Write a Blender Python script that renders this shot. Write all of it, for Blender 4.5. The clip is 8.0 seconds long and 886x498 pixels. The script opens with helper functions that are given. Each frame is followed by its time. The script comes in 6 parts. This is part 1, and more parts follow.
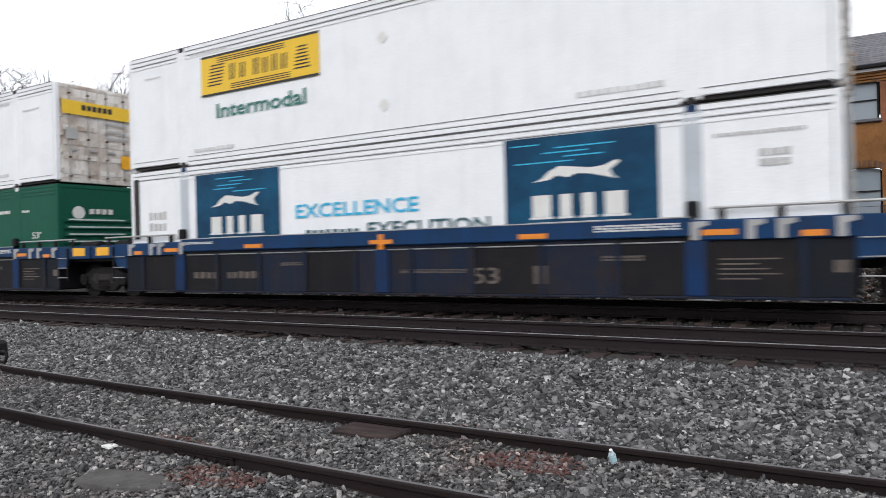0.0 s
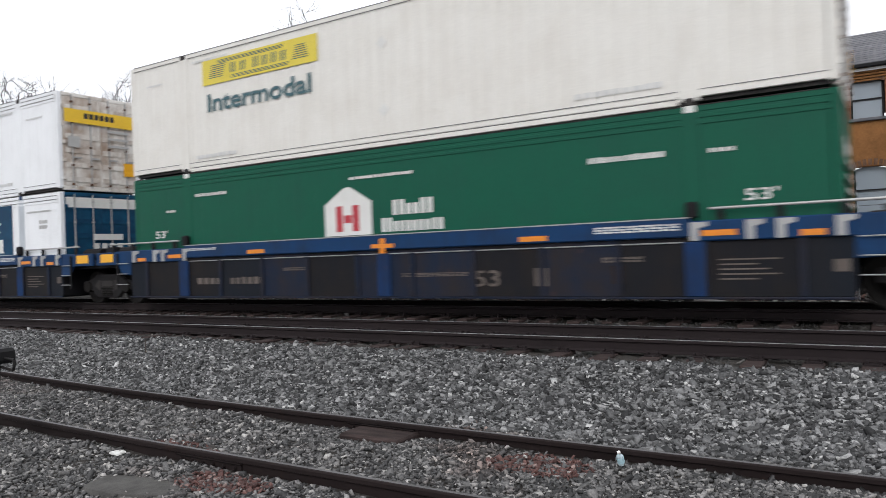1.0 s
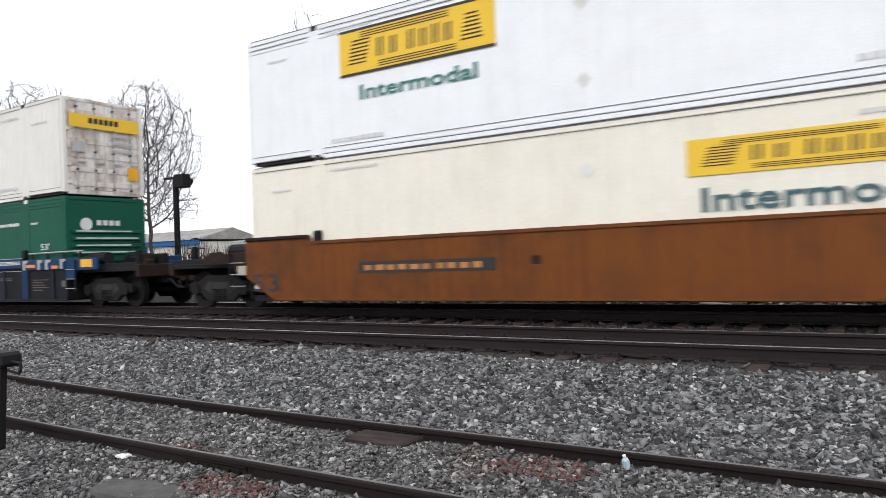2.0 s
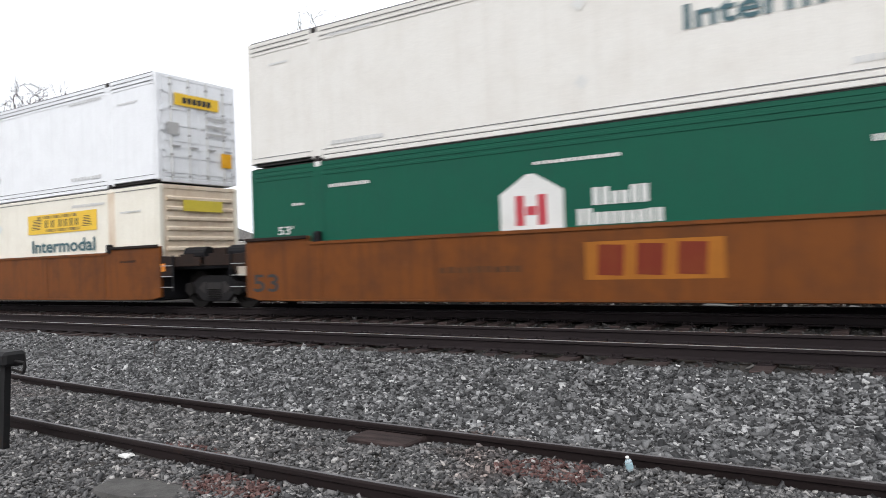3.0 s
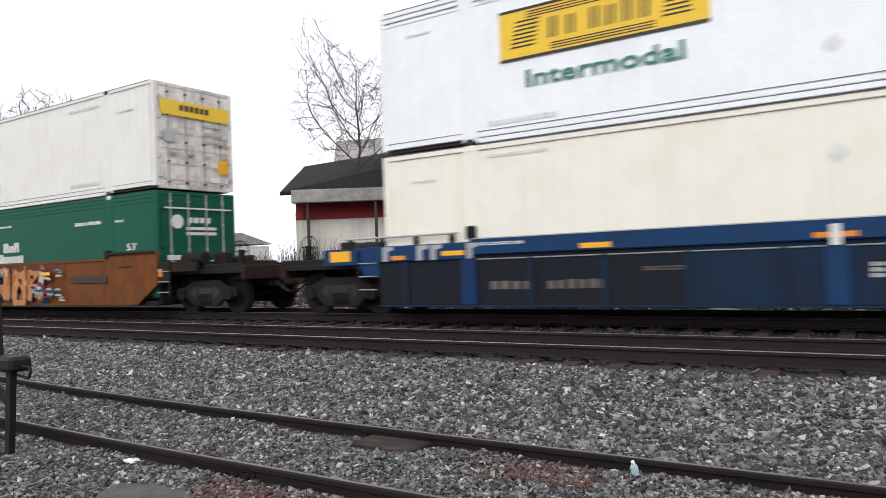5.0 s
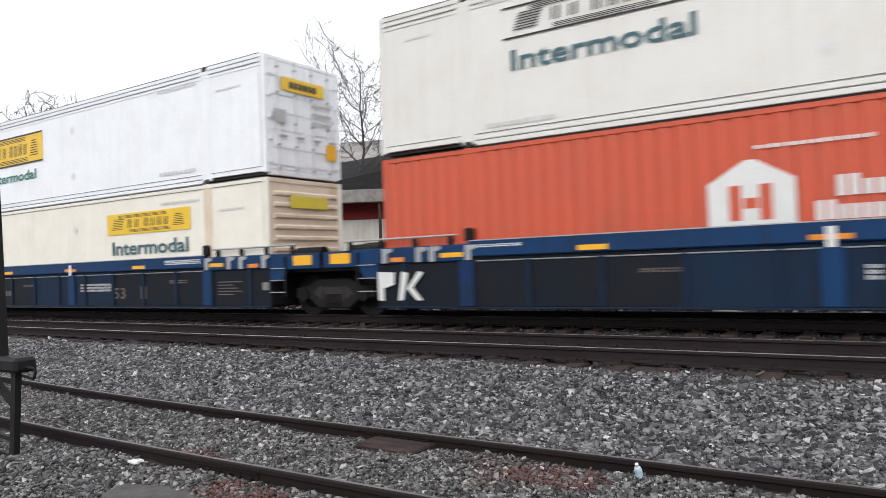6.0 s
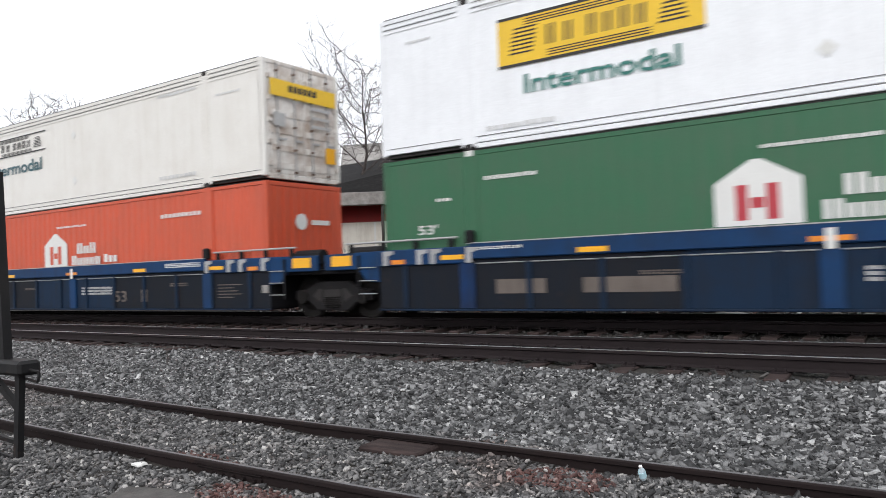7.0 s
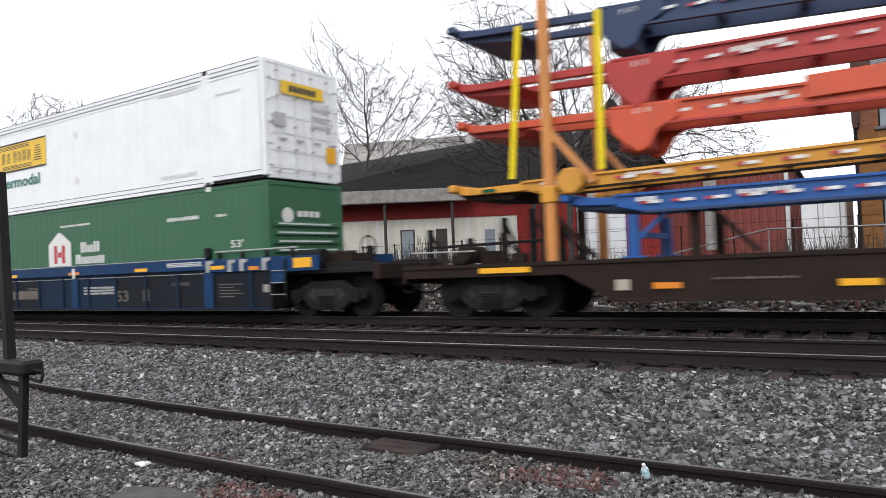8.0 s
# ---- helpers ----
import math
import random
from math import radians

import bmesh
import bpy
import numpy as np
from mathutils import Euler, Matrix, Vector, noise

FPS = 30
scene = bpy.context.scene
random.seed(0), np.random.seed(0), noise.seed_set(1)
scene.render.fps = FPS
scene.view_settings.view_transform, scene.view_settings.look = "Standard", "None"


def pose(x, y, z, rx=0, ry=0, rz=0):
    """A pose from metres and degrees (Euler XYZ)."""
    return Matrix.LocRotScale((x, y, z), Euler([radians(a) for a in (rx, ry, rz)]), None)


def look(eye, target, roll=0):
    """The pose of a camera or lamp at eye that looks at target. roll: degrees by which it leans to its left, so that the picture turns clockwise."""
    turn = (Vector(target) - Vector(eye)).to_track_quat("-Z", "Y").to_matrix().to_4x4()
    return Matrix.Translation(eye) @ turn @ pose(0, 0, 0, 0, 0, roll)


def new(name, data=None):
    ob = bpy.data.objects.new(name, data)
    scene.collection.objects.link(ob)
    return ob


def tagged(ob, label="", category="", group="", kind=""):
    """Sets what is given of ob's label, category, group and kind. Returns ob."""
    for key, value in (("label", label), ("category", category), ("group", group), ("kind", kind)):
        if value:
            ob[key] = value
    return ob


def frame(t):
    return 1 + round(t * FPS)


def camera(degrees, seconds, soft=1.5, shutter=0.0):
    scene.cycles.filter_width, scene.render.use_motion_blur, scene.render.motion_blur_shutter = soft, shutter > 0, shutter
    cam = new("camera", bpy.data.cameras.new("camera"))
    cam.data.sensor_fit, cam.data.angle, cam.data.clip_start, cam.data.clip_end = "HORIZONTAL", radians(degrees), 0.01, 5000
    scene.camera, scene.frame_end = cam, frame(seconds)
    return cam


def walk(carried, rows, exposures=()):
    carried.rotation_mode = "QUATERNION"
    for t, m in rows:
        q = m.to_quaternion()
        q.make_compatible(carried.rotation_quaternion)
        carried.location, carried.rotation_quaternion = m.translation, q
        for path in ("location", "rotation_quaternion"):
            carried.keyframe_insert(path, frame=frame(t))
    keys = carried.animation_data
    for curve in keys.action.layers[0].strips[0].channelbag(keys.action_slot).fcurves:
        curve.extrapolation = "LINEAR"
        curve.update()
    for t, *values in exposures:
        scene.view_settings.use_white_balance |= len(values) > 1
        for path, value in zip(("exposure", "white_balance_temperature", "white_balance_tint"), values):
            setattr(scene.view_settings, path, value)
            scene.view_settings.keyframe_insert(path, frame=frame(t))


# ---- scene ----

# ================= camera and its path =================
cam = camera(63.2, 8.0, soft=0.8, shutter=0.2)
EYE = (0.0, 0.0, 1.065)
# seconds, yaw, pitch, roll in degrees: held by a standing observer who drifts a little
TURNS = [
    (0, 31.61, 0.05, 1.46),
    (0.5, 31.58, 0.5, 1.93),
    (1, 32.02, 0.32, 2.09),
    (2.5, 32.52, 0.69, 2.08),
    (3, 32.66, 0.66, 1.99),
    (3.5, 32.65, 0.66, 2.05),
    (4, 32.82, 0.86, 2.07),
    (5.5, 33.1, 1.06, 2.14),
    (6, 33.31, 1.16, 2.07),
    (6.5, 33.41, 1.35, 2.15),
    (7, 33.54, 1.35, 2.2),
    (7.5, 33.58, 1.38, 2.19),
    (8, 33.73, 1.26, 2.38)]
walk(cam, [(t, pose(*EYE, 90 + p, r, y)) for t, y, p, r in TURNS],
     exposures=[(0, -0.16), (1.0, -0.2), (1.3, -0.1), (2.4, 0.0), (8, 0.0)])

# ================= light: a bright overcast sky =================
world = bpy.data.worlds.new("overcast_sky")
scene.world = world
world.use_nodes = True
wn, wl = world.node_tree.nodes, world.node_tree.links
sky = wn.new("ShaderNodeTexSky")
sky.sky_type, sky.sun_disc = "NISHITA", False
sky.sun_elevation, sky.sun_rotation = radians(38), radians(161.6)
sky.dust_density, sky.air_density = 6.0, 1.0
grey = wn.new("ShaderNodeHueSaturation")
grey.inputs["Saturation"].default_value = 0.06
cloud = wn.new("ShaderNodeMix")
cloud.data_type = "RGBA"
cloud.inputs[0].default_value = 0.8
cloud.inputs[7].default_value = (11.9, 12.2, 12.9, 1)
wl.new(sky.outputs[0], grey.inputs["Color"])
wl.new(grey.outputs[0], cloud.inputs[6])
wl.new(cloud.outputs[2], wn["Background"].inputs[0])
wn["Background"].inputs[1].default_value = 0.13
sun = new("sun", bpy.data.lights.new("sun", "SUN"))
sun.data.energy, sun.data.angle, sun.data.color = 1.0, radians(25), (1.0, 0.97, 0.93)
sun.matrix_world = look((8, -24, 20), (0, 0, 0))


# ================= materials =================
def mat_new(name):
    m = bpy.data.materials.new(name)
    m.use_nodes = True
    return m, m.node_tree.nodes, m.node_tree.links, m.node_tree.nodes["Principled BSDF"]


def ramp(n, stops):
    r = n.new("ShaderNodeValToRGB")
    while len(r.color_ramp.elements) < len(stops):
        r.color_ramp.elements.new(0.5)
    for e, (p, c) in zip(r.color_ramp.elements, stops):
        e.position, e.color = p, (*c, 1) if len(c) == 3 else (c[0],) * 3 + (1,)
    return r


def coords(n, l, scale=(1, 1, 1), shift=True):
    """Object coordinates in metres, moved by a random amount from thing to thing."""
    tc, mp = n.new("ShaderNodeTexCoord"), n.new("ShaderNodeMapping")
    mp.inputs["Scale"].default_value = scale
    l.new(tc.outputs["Object"], mp.inputs["Vector"])
    if shift:
        oi, mu = n.new("ShaderNodeObjectInfo"), n.new("ShaderNodeMath")
        mu.operation, mu.inputs[1].default_value = "MULTIPLY", 37.0
        l.new(oi.outputs["Random"], mu.inputs[0])
        l.new(mu.outputs[0], mp.inputs["Location"])
    return mp.outputs[0]


def tex(n, l, vec, scale, detail=6.0, rough=0.6):
    t = n.new("ShaderNodeTexNoise")
    t.inputs["Scale"].default_value, t.inputs["Detail"].default_value, t.inputs["Roughness"].default_value = scale, detail, rough
    l.new(vec, t.inputs["Vector"])
    return t.outputs["Fac"]


def mix(n, l, fac, a, b, mode="MIX"):
    m = n.new("ShaderNodeMix")
    m.data_type, m.blend_type = "RGBA", mode
    for sock, val in ((m.inputs[0], fac), (m.inputs[6], a), (m.inputs[7], b)):
        if isinstance(val, (int, float)):
            sock.default_value = val
        elif isinstance(val, tuple):
            sock.default_value = (*val, 1)
        else:
            l.new(val, sock)
    return m.outputs[2]


def bump(n, l, bsdf, height, strength, dist=0.02):
    b = n.new("ShaderNodeBump")
    b.inputs["Strength"].default_value, b.inputs["Distance"].default_value = strength, dist
    l.new(height, b.inputs["Height"])
    l.new(b.outputs[0], bsdf.inputs["Normal"])


def paint(name, col, dirt=(0.12, 0.09, 0.07), amount=0.35, rust=0.0, rough=0.5, streak=True, metal=0.0):
    """Painted steel with blotches, rain streaks that run down, and rust spots."""
    m, n, l, b = mat_new(name)
    v = coords(n, l)
    blot = ramp(n, [(0.42, (0.0,)), (0.78, (amount,))])
    l.new(tex(n, l, v, 1.3, 8), blot.inputs[0])
    c = mix(n, l, blot.outputs[0], col, dirt)
    if streak:
        vs = coords(n, l, (7.0, 7.0, 0.35))
        st = ramp(n, [(0.5, (0.0,)), (0.8, (amount * 0.9,))])
        l.new(tex(n, l, vs, 1.0, 5), st.inputs[0])
        c = mix(n, l, st.outputs[0], c, dirt)
    if rust:
        rs = ramp(n, [(0.62, (0.0,)), (0.72, (rust,))])
        l.new(tex(n, l, v, 3.1, 9, 0.7), rs.inputs[0])
        c = mix(n, l, rs.outputs[0], c, (0.19, 0.075, 0.03))
    fine = ramp(n, [(0.3, (0.88,)), (0.7, (1.0,))])
    l.new(tex(n, l, v, 40.0, 3), fine.inputs[0])
    c = mix(n, l, 1.0, c, fine.outputs[0], "MULTIPLY")
    l.new(c, b.inputs["Base Color"])
    b.inputs["Roughness"].default_value, b.inputs["Metallic"].default_value = rough, metal
    b.inputs["Specular IOR Level"].default_value = 0.5 if rough < 0.56 else 0.2
    bump(n, l, b, tex(n, l, v, 9.0, 4), 0.12, 0.01)
    return m


def island(name, stops, rough=0.85, grain=60.0, tint=None):
    """Loose pieces in one mesh, each with its own shade."""
    m, n, l, b = mat_new(name)
    g = n.new("ShaderNodeNewGeometry")
    r = ramp(n, stops)
    l.new(g.outputs["Random Per Island"], r.inputs[0])
    v = coords(n, l, shift=False)
    f = ramp(n, [(0.3, (0.6,)), (0.7, (1.15,))])
    l.new(tex(n, l, v, grain, 4), f.inputs[0])
    c = mix(n, l, 1.0, r.outputs[0], f.outputs[0], "MULTIPLY")
    if tint:
        t = ramp(n, [(0.55, (0.0,)), (0.68, (0.75,))])
        l.new(tex(n, l, v, 0.55, 5), t.inputs[0])
        c = mix(n, l, t.outputs[0], c, tint, "MULTIPLY")
    l.new(c, b.inputs["Base Color"])
    b.inputs["Roughness"].default_value = rough
    bump(n, l, b, tex(n, l, v, grain * 1.5, 3), 0.3, 0.004)
    return m


def grainy(name, a, b2, scale=6.0, rough=0.85, stretch=(1, 1, 1), bumps=0.4, dist=0.01):
    """Two-tone rough surface: earth, timber, concrete, brick."""
    m, n, l, b = mat_new(name)
    v = coords(n, l, stretch)
    r = ramp(n, [(0.3, a), (0.72, b2)])
    l.new(tex(n, l, v, scale, 9, 0.68), r.inputs[0])
    big = ramp(n, [(0.35, (0.72,)), (0.65, (1.1,))])
    l.new(tex(n, l, v, scale * 0.12, 3), big.inputs[0])
    l.new(mix(n, l, 1.0, r.outputs[0], big.outputs[0], "MULTIPLY"), b.inputs["Base Color"])
    b.inputs["Roughness"].default_value = rough
    b.inputs["Specular IOR Level"].default_value = 0.15
    bump(n, l, b, tex(n, l, v, scale * 3, 6), bumps, dist)
    return m


M = {}
M["white"] = paint("bright_white_paint", (0.86, 0.875, 0.90), (0.48, 0.48, 0.49), 0.18, 0.0, 0.42)
M["offwhite"] = paint("weathered_white_paint", (0.76, 0.74, 0.70), (0.50, 0.44, 0.37), 0.24, 0.10, 0.5)
M["cream"] = paint("cream_paint", (0.83, 0.79, 0.69), (0.52, 0.45, 0.34), 0.22, 0.06, 0.5)
M["dirtywhite"] = paint("dirty_white_door_paint", (0.78, 0.75, 0.71), (0.26, 0.15, 0.08), 0.95, 0.85, 0.55)
M["green"] = paint("dark_green_paint", (0.004, 0.088, 0.052), (0.010, 0.062, 0.046), 0.4, 0.0, 0.58)
M["green2"] = paint("faded_green_paint", (0.022, 0.115, 0.052), (0.055, 0.10, 0.06), 0.5, 0.05, 0.55)
M["red"] = paint("faded_orange_red_paint", (0.58, 0.085, 0.035), (0.33, 0.09, 0.05), 0.35, 0.08, 0.5)
M["red2"] = M["red"]
M["navy"] = paint("navy_panel_film", (0.004, 0.040, 0.092), (0.008, 0.125, 0.24), 0.65, 0.0, 0.6, streak=False)
M["yellow"] = paint("yellow_panel_film", (0.82, 0.52, 0.02), (0.55, 0.34, 0.04), 0.2, 0.0, 0.45)
M["yellow2"] = paint("pale_yellow_panel_film", (0.72, 0.58, 0.06), (0.5, 0.4, 0.08), 0.3, 0.0, 0.45)
M["black"] = paint("black_marking", (0.014, 0.014, 0.014), (0.05, 0.04, 0.035), 0.3, 0.0, 0.5)
M["greymark"] = paint("grey_marking", (0.42, 0.415, 0.41), (0.6, 0.6, 0.6), 0.4, 0.0, 0.5)
M["faintmark"] = paint("worn_marking_and_rib_highlight", (0.55, 0.55, 0.55), (0.76, 0.76, 0.76), 0.7, 0.0, 0.5)
M["seam"] = paint("dark_joint_line", (0.16, 0.16, 0.165), (0.30, 0.29, 0.28), 0.5, 0.0, 0.6)
M["postgrey"] = paint("grey_blue_lifting_post", (0.50, 0.54, 0.59), (0.33, 0.35, 0.38), 0.5, 0.0, 0.5)
M["lettergreen"] = paint("green_lettering", (0.02, 0.16, 0.13), (0.05, 0.2, 0.18), 0.2, 0.0, 0.45)
M["letternavy"] = paint("slate_lettering", (0.03, 0.10, 0.12), (0.08, 0.14, 0.15), 0.2, 0.0, 0.45)
M["panelred"] = paint("faded_dark_red_marking", (0.16, 0.022, 0.010), (0.20, 0.06, 0.012), 0.5, 0.0, 0.6)
M["ochre"] = paint("faded_ochre_panel", (0.36, 0.13, 0.015), (0.2, 0.07, 0.012), 0.5, 0.2, 0.6)
M["stained"] = paint("rust_stained_cream_paint", (0.74, 0.63, 0.50), (0.46, 0.30, 0.17), 0.6, 0.2, 0.55)
M["cyan"] = paint("cyan_lettering", (0.02, 0.42, 0.68), (0.04, 0.34, 0.55), 0.2, 0.0, 0.4)
M["mark"] = paint("white_marking", (0.72, 0.72, 0.70), (0.4, 0.38, 0.35), 0.25, 0.0, 0.5)
M["hubred"] = paint("red_marking", (0.45, 0.035, 0.05), (0.3, 0.03, 0.04), 0.2, 0.0, 0.45)
M["carblue"] = paint("railcar_blue_paint", (0.0045, 0.038, 0.118), (0.012, 0.020, 0.040), 0.6, 0.06, 0.6)
M["carside"] = paint("grimy_blue_railcar_side", (0.006, 0.020, 0.048), (0.012, 0.012, 0.015), 0.7, 0.1, 0.75)
M["carsoot"] = paint("blue_black_sooty_railcar_panel", (0.007, 0.0105, 0.018), (0.013, 0.012, 0.0135), 0.8, 0.12, 0.75)
M["cargrime"] = paint("soot_grimed_railcar_panel", (0.0085, 0.009, 0.0125), (0.017, 0.0135, 0.012), 0.9, 0.15, 0.75)
M["carside2"] = paint("brown_grimed_railcar_side", (0.009, 0.016, 0.036), (0.026, 0.019, 0.016), 1.0, 0.3, 0.75)
M["grimyblue"] = paint("grimy_post_blue", (0.005, 0.030, 0.105), (0.015, 0.016, 0.022), 0.7, 0.1, 0.7)
M["dirtymark"] = paint("grimed_marking", (0.15, 0.125, 0.11), (0.05, 0.042, 0.04), 0.7, 0.1, 0.6)
M["rustorange"] = paint("rust_brown_orange_steel", (0.10, 0.040, 0.015), (0.03, 0.016, 0.010), 0.8, 0.3, 0.7)
M["carorange"] = paint("weathered_orange_railcar_paint", (0.165, 0.050, 0.0085), (0.055, 0.022, 0.010), 0.8, 0.4, 0.65)
M["rustdark"] = paint("dark_rusty_steel", (0.026, 0.0145, 0.0105), (0.010, 0.0075, 0.0072), 0.8, 0.3, 0.75)
M["grime"] = paint("oily_black_steel", (0.0085, 0.0085, 0.0105), (0.016, 0.014, 0.014), 0.5, 0.1, 0.7)
M["wheel"] = paint("brown_wheel_steel", (0.009, 0.0075, 0.007), (0.005, 0.0045, 0.004), 0.6, 0.05, 0.7, streak=False)
M["sideframe"] = paint("brown_cast_truck_steel", (0.014, 0.0125, 0.0135), (0.008, 0.0075, 0.0085), 0.7, 0.15, 0.75)
M["amber"] = paint("amber_reflector", (0.75, 0.24, 0.015), (0.4, 0.14, 0.02), 0.3, 0.0, 0.35)
M["amberbright"] = paint("yellow_reflector", (0.85, 0.42, 0.01), (0.6, 0.3, 0.02), 0.2, 0.0, 0.35)
M["silver"] = paint("galvanised_steel", (0.42, 0.42, 0.42), (0.2, 0.18, 0.17), 0.4, 0.1, 0.45, metal=0.3)
M["gap"] = paint("dark_underframe_and_recess_shade", (0.03, 0.028, 0.028), (0.06, 0.05, 0.045), 0.5, 0.1, 0.7)
M["railtop"] = paint("polished_rail_steel", (0.56, 0.56, 0.575), (0.36, 0.355, 0.35), 0.4, 0.0, 0.33, streak=False, metal=0.9)
M["rail"] = paint("rusty_rail_steel", (0.020, 0.0145, 0.0155), (0.010, 0.008, 0.0085), 0.7, 0.04, 0.85, streak=False)
M["railold"] = paint("dull_siding_rail_steel", (0.016, 0.0105, 0.0105), (0.009, 0.0065, 0.0068), 0.7, 0.06, 0.92, streak=False)
M["railsheen"] = paint("dull_worn_rail_head_sheen", (0.15, 0.145, 0.15), (0.05, 0.045, 0.045), 0.5, 0.08, 0.5, streak=False, metal=0.4)
M["tie"] = grainy("creosoted_timber", (0.016, 0.012, 0.012), (0.075, 0.053, 0.050), 5.0, 0.85, (0.5, 3, 3))
M["ballast"] = island("crushed_grey_stone", [(0.0, (0.010, 0.010, 0.0108)), (0.3, (0.042, 0.042, 0.0435)), (0.65, (0.132, 0.132, 0.134)), (0.92, (0.26, 0.26, 0.262)), (1.0, (0.55, 0.545, 0.54))], 0.7)
M["siding_ballast"] = island("dirty_brown_grey_stone", [(0.0, (0.017, 0.0167, 0.0175)), (0.35, (0.062, 0.061, 0.062)), (0.7, (0.15, 0.146, 0.145)), (0.93, (0.27, 0.26, 0.255)), (1.0, (0.5, 0.48, 0.46))], 0.7, tint=(0.95, 0.68, 0.6))
M["fouled"] = island("oil_blackened_stone", [(0.0, (0.012, 0.011, 0.011)), (0.7, (0.028, 0.026, 0.025)), (0.97, (0.06, 0.056, 0.052)), (1.0, (0.2, 0.19, 0.18))], 0.7)
M["rubble"] = island("pale_rubble", [(0.0, (0.03, 0.026, 0.024)), (0.35, (0.09, 0.075, 0.068)), (0.55, (0.16, 0.07, 0.05)), (0.62, (0.15, 0.13, 0.115)), (0.92, (0.28, 0.25, 0.23)), (1.0, (0.7, 0.69, 0.67))], 0.85)
M["earth"] = grainy("gritty_wet_earth", (0.020, 0.018, 0.017), (0.075, 0.068, 0.062), 14.0, 0.75, bumps=0.8, dist=0.02)
M["rust_stone"] = island("rust_stained_stone", [(0.0, (0.045, 0.018, 0.016)), (0.5, (0.10, 0.042, 0.036)), (0.9, (0.16, 0.08, 0.07)), (1.0, (0.3, 0.22, 0.2))], 0.7)
M["bark"] = grainy("grey_brown_bark", (0.040, 0.033, 0.031), (0.12, 0.105, 0.10), 8.0, 0.9, (3, 3, 0.6))
M["twig"] = grainy("dark_twig_bark", (0.048, 0.040, 0.038), (0.11, 0.094, 0.09), 5.0, 0.9)
M["slate"] = grainy("grey_slate_roof", (0.10, 0.10, 0.115), (0.19, 0.19, 0.205), 4.0, 0.6)
M["darkroof"] = grainy("dark_shingle_roof", (0.009, 0.0085, 0.009), (0.026, 0.025, 0.025), 7.0, 0.9, (1, 1, 4))
M["redwall"] = paint("red_painted_boards", (0.30, 0.030, 0.028), (0.16, 0.04, 0.035), 0.5, 0.1, 0.65)
M["redmetal"] = paint("brown_red_sheet_metal", (0.22, 0.046, 0.037), (0.15, 0.045, 0.035), 0.45, 0.08, 0.5)
M["creamwall"] = paint("cream_painted_wall", (0.76, 0.73, 0.66), (0.34, 0.30, 0.25), 0.4, 0.05, 0.7)
M["redbrick"] = grainy("red_brown_brick", (0.20, 0.082, 0.047), (0.27, 0.118, 0.070), 14.0, 0.85)
M["darkbrick"] = grainy("sooty_brick", (0.055, 0.032, 0.027), (0.13, 0.075, 0.06), 6.0, 0.85)
M["brick"] = grainy("orange_brown_brick", (0.20, 0.092, 0.034), (0.27, 0.128, 0.048), 14.0, 0.85)
M["mortar"] = grainy("brown_mortar", (0.11, 0.06, 0.04), (0.20, 0.12, 0.08), 9.0, 0.9)
# the grey-blue base colour stands in for sky reflected in the panes
M["glass"] = mat_new("window_glass")[0]
_g = M["glass"].node_tree.nodes["Principled BSDF"]
_g.inputs["Base Color"].default_value, _g.inputs["Roughness"].default_value = (0.24, 0.28, 0.32, 1), 0.12
M["concrete"] = grainy("pale_concrete", (0.22, 0.21, 0.20), (0.40, 0.38, 0.36), 5.0, 0.85)
M["mud"] = grainy("wet_mud_slab", (0.045, 0.043, 0.041), (0.11, 0.105, 0.10), 9.0, 0.6)
M["blackpaint"] = paint("chipped_black_paint", (0.009, 0.009, 0.010), (0.03, 0.026, 0.025), 0.5, 0.12, 0.6)
M["chred"] = paint("chassis_red_paint", (0.44, 0.035, 0.03), (0.17, 0.035, 0.03), 0.4, 0.15, 0.5)
M["chorange"] = paint("chassis_orange_red_paint", (0.62, 0.085, 0.03), (0.24, 0.06, 0.04), 0.4, 0.12, 0.5)
M["chyellow"] = paint("chassis_yellow_paint", (0.68, 0.31, 0.03), (0.30, 0.13, 0.03), 0.45, 0.2, 0.5)
M["chblue"] = paint("chassis_blue_paint", (0.006, 0.085, 0.33), (0.02, 0.06, 0.14), 0.4, 0.08, 0.45)
M["chnavy"] = paint("chassis_navy_paint", (0.018, 0.040, 0.11), (0.02, 0.03, 0.05), 0.4, 0.08, 0.5)
M["post"] = paint("stanchion_orange_paint", (0.62, 0.25, 0.06), (0.30, 0.13, 0.05), 0.4, 0.15, 0.5)
M["strap"] = paint("yellow_webbing_strap", (0.85, 0.66, 0.02), (0.6, 0.42, 0.02), 0.3, 0.0, 0.7)
M["gteal"] = paint("sprayed_pale_teal", (0.20, 0.36, 0.40), (0.12, 0.20, 0.24), 0.45, 0.0, 0.6)
M["gcream"] = paint("sprayed_cream", (0.46, 0.41, 0.34), (0.30, 0.24, 0.19), 0.5, 0.0, 0.6)
M["gorange"] = paint("sprayed_orange", (0.50, 0.215, 0.065), (0.30, 0.12, 0.05), 0.7, 0.0, 0.6)
M["gmaroon"] = paint("sprayed_maroon", (0.20, 0.035, 0.045), (0.10, 0.03, 0.04), 0.5, 0.0, 0.6)
M["gnavy"] = paint("sprayed_dark_blue", (0.03, 0.06, 0.15), (0.04, 0.05, 0.08), 0.4, 0.0, 0.6)
M["bluecover"] = paint("blue_cover_sheet", (0.02, 0.13, 0.36), (0.02, 0.09, 0.22), 0.3, 0.0, 0.6)
M["plastic"] = mat_new("clear_bottle_plastic")[0]
_p = M["plastic"].node_tree.nodes["Principled BSDF"]
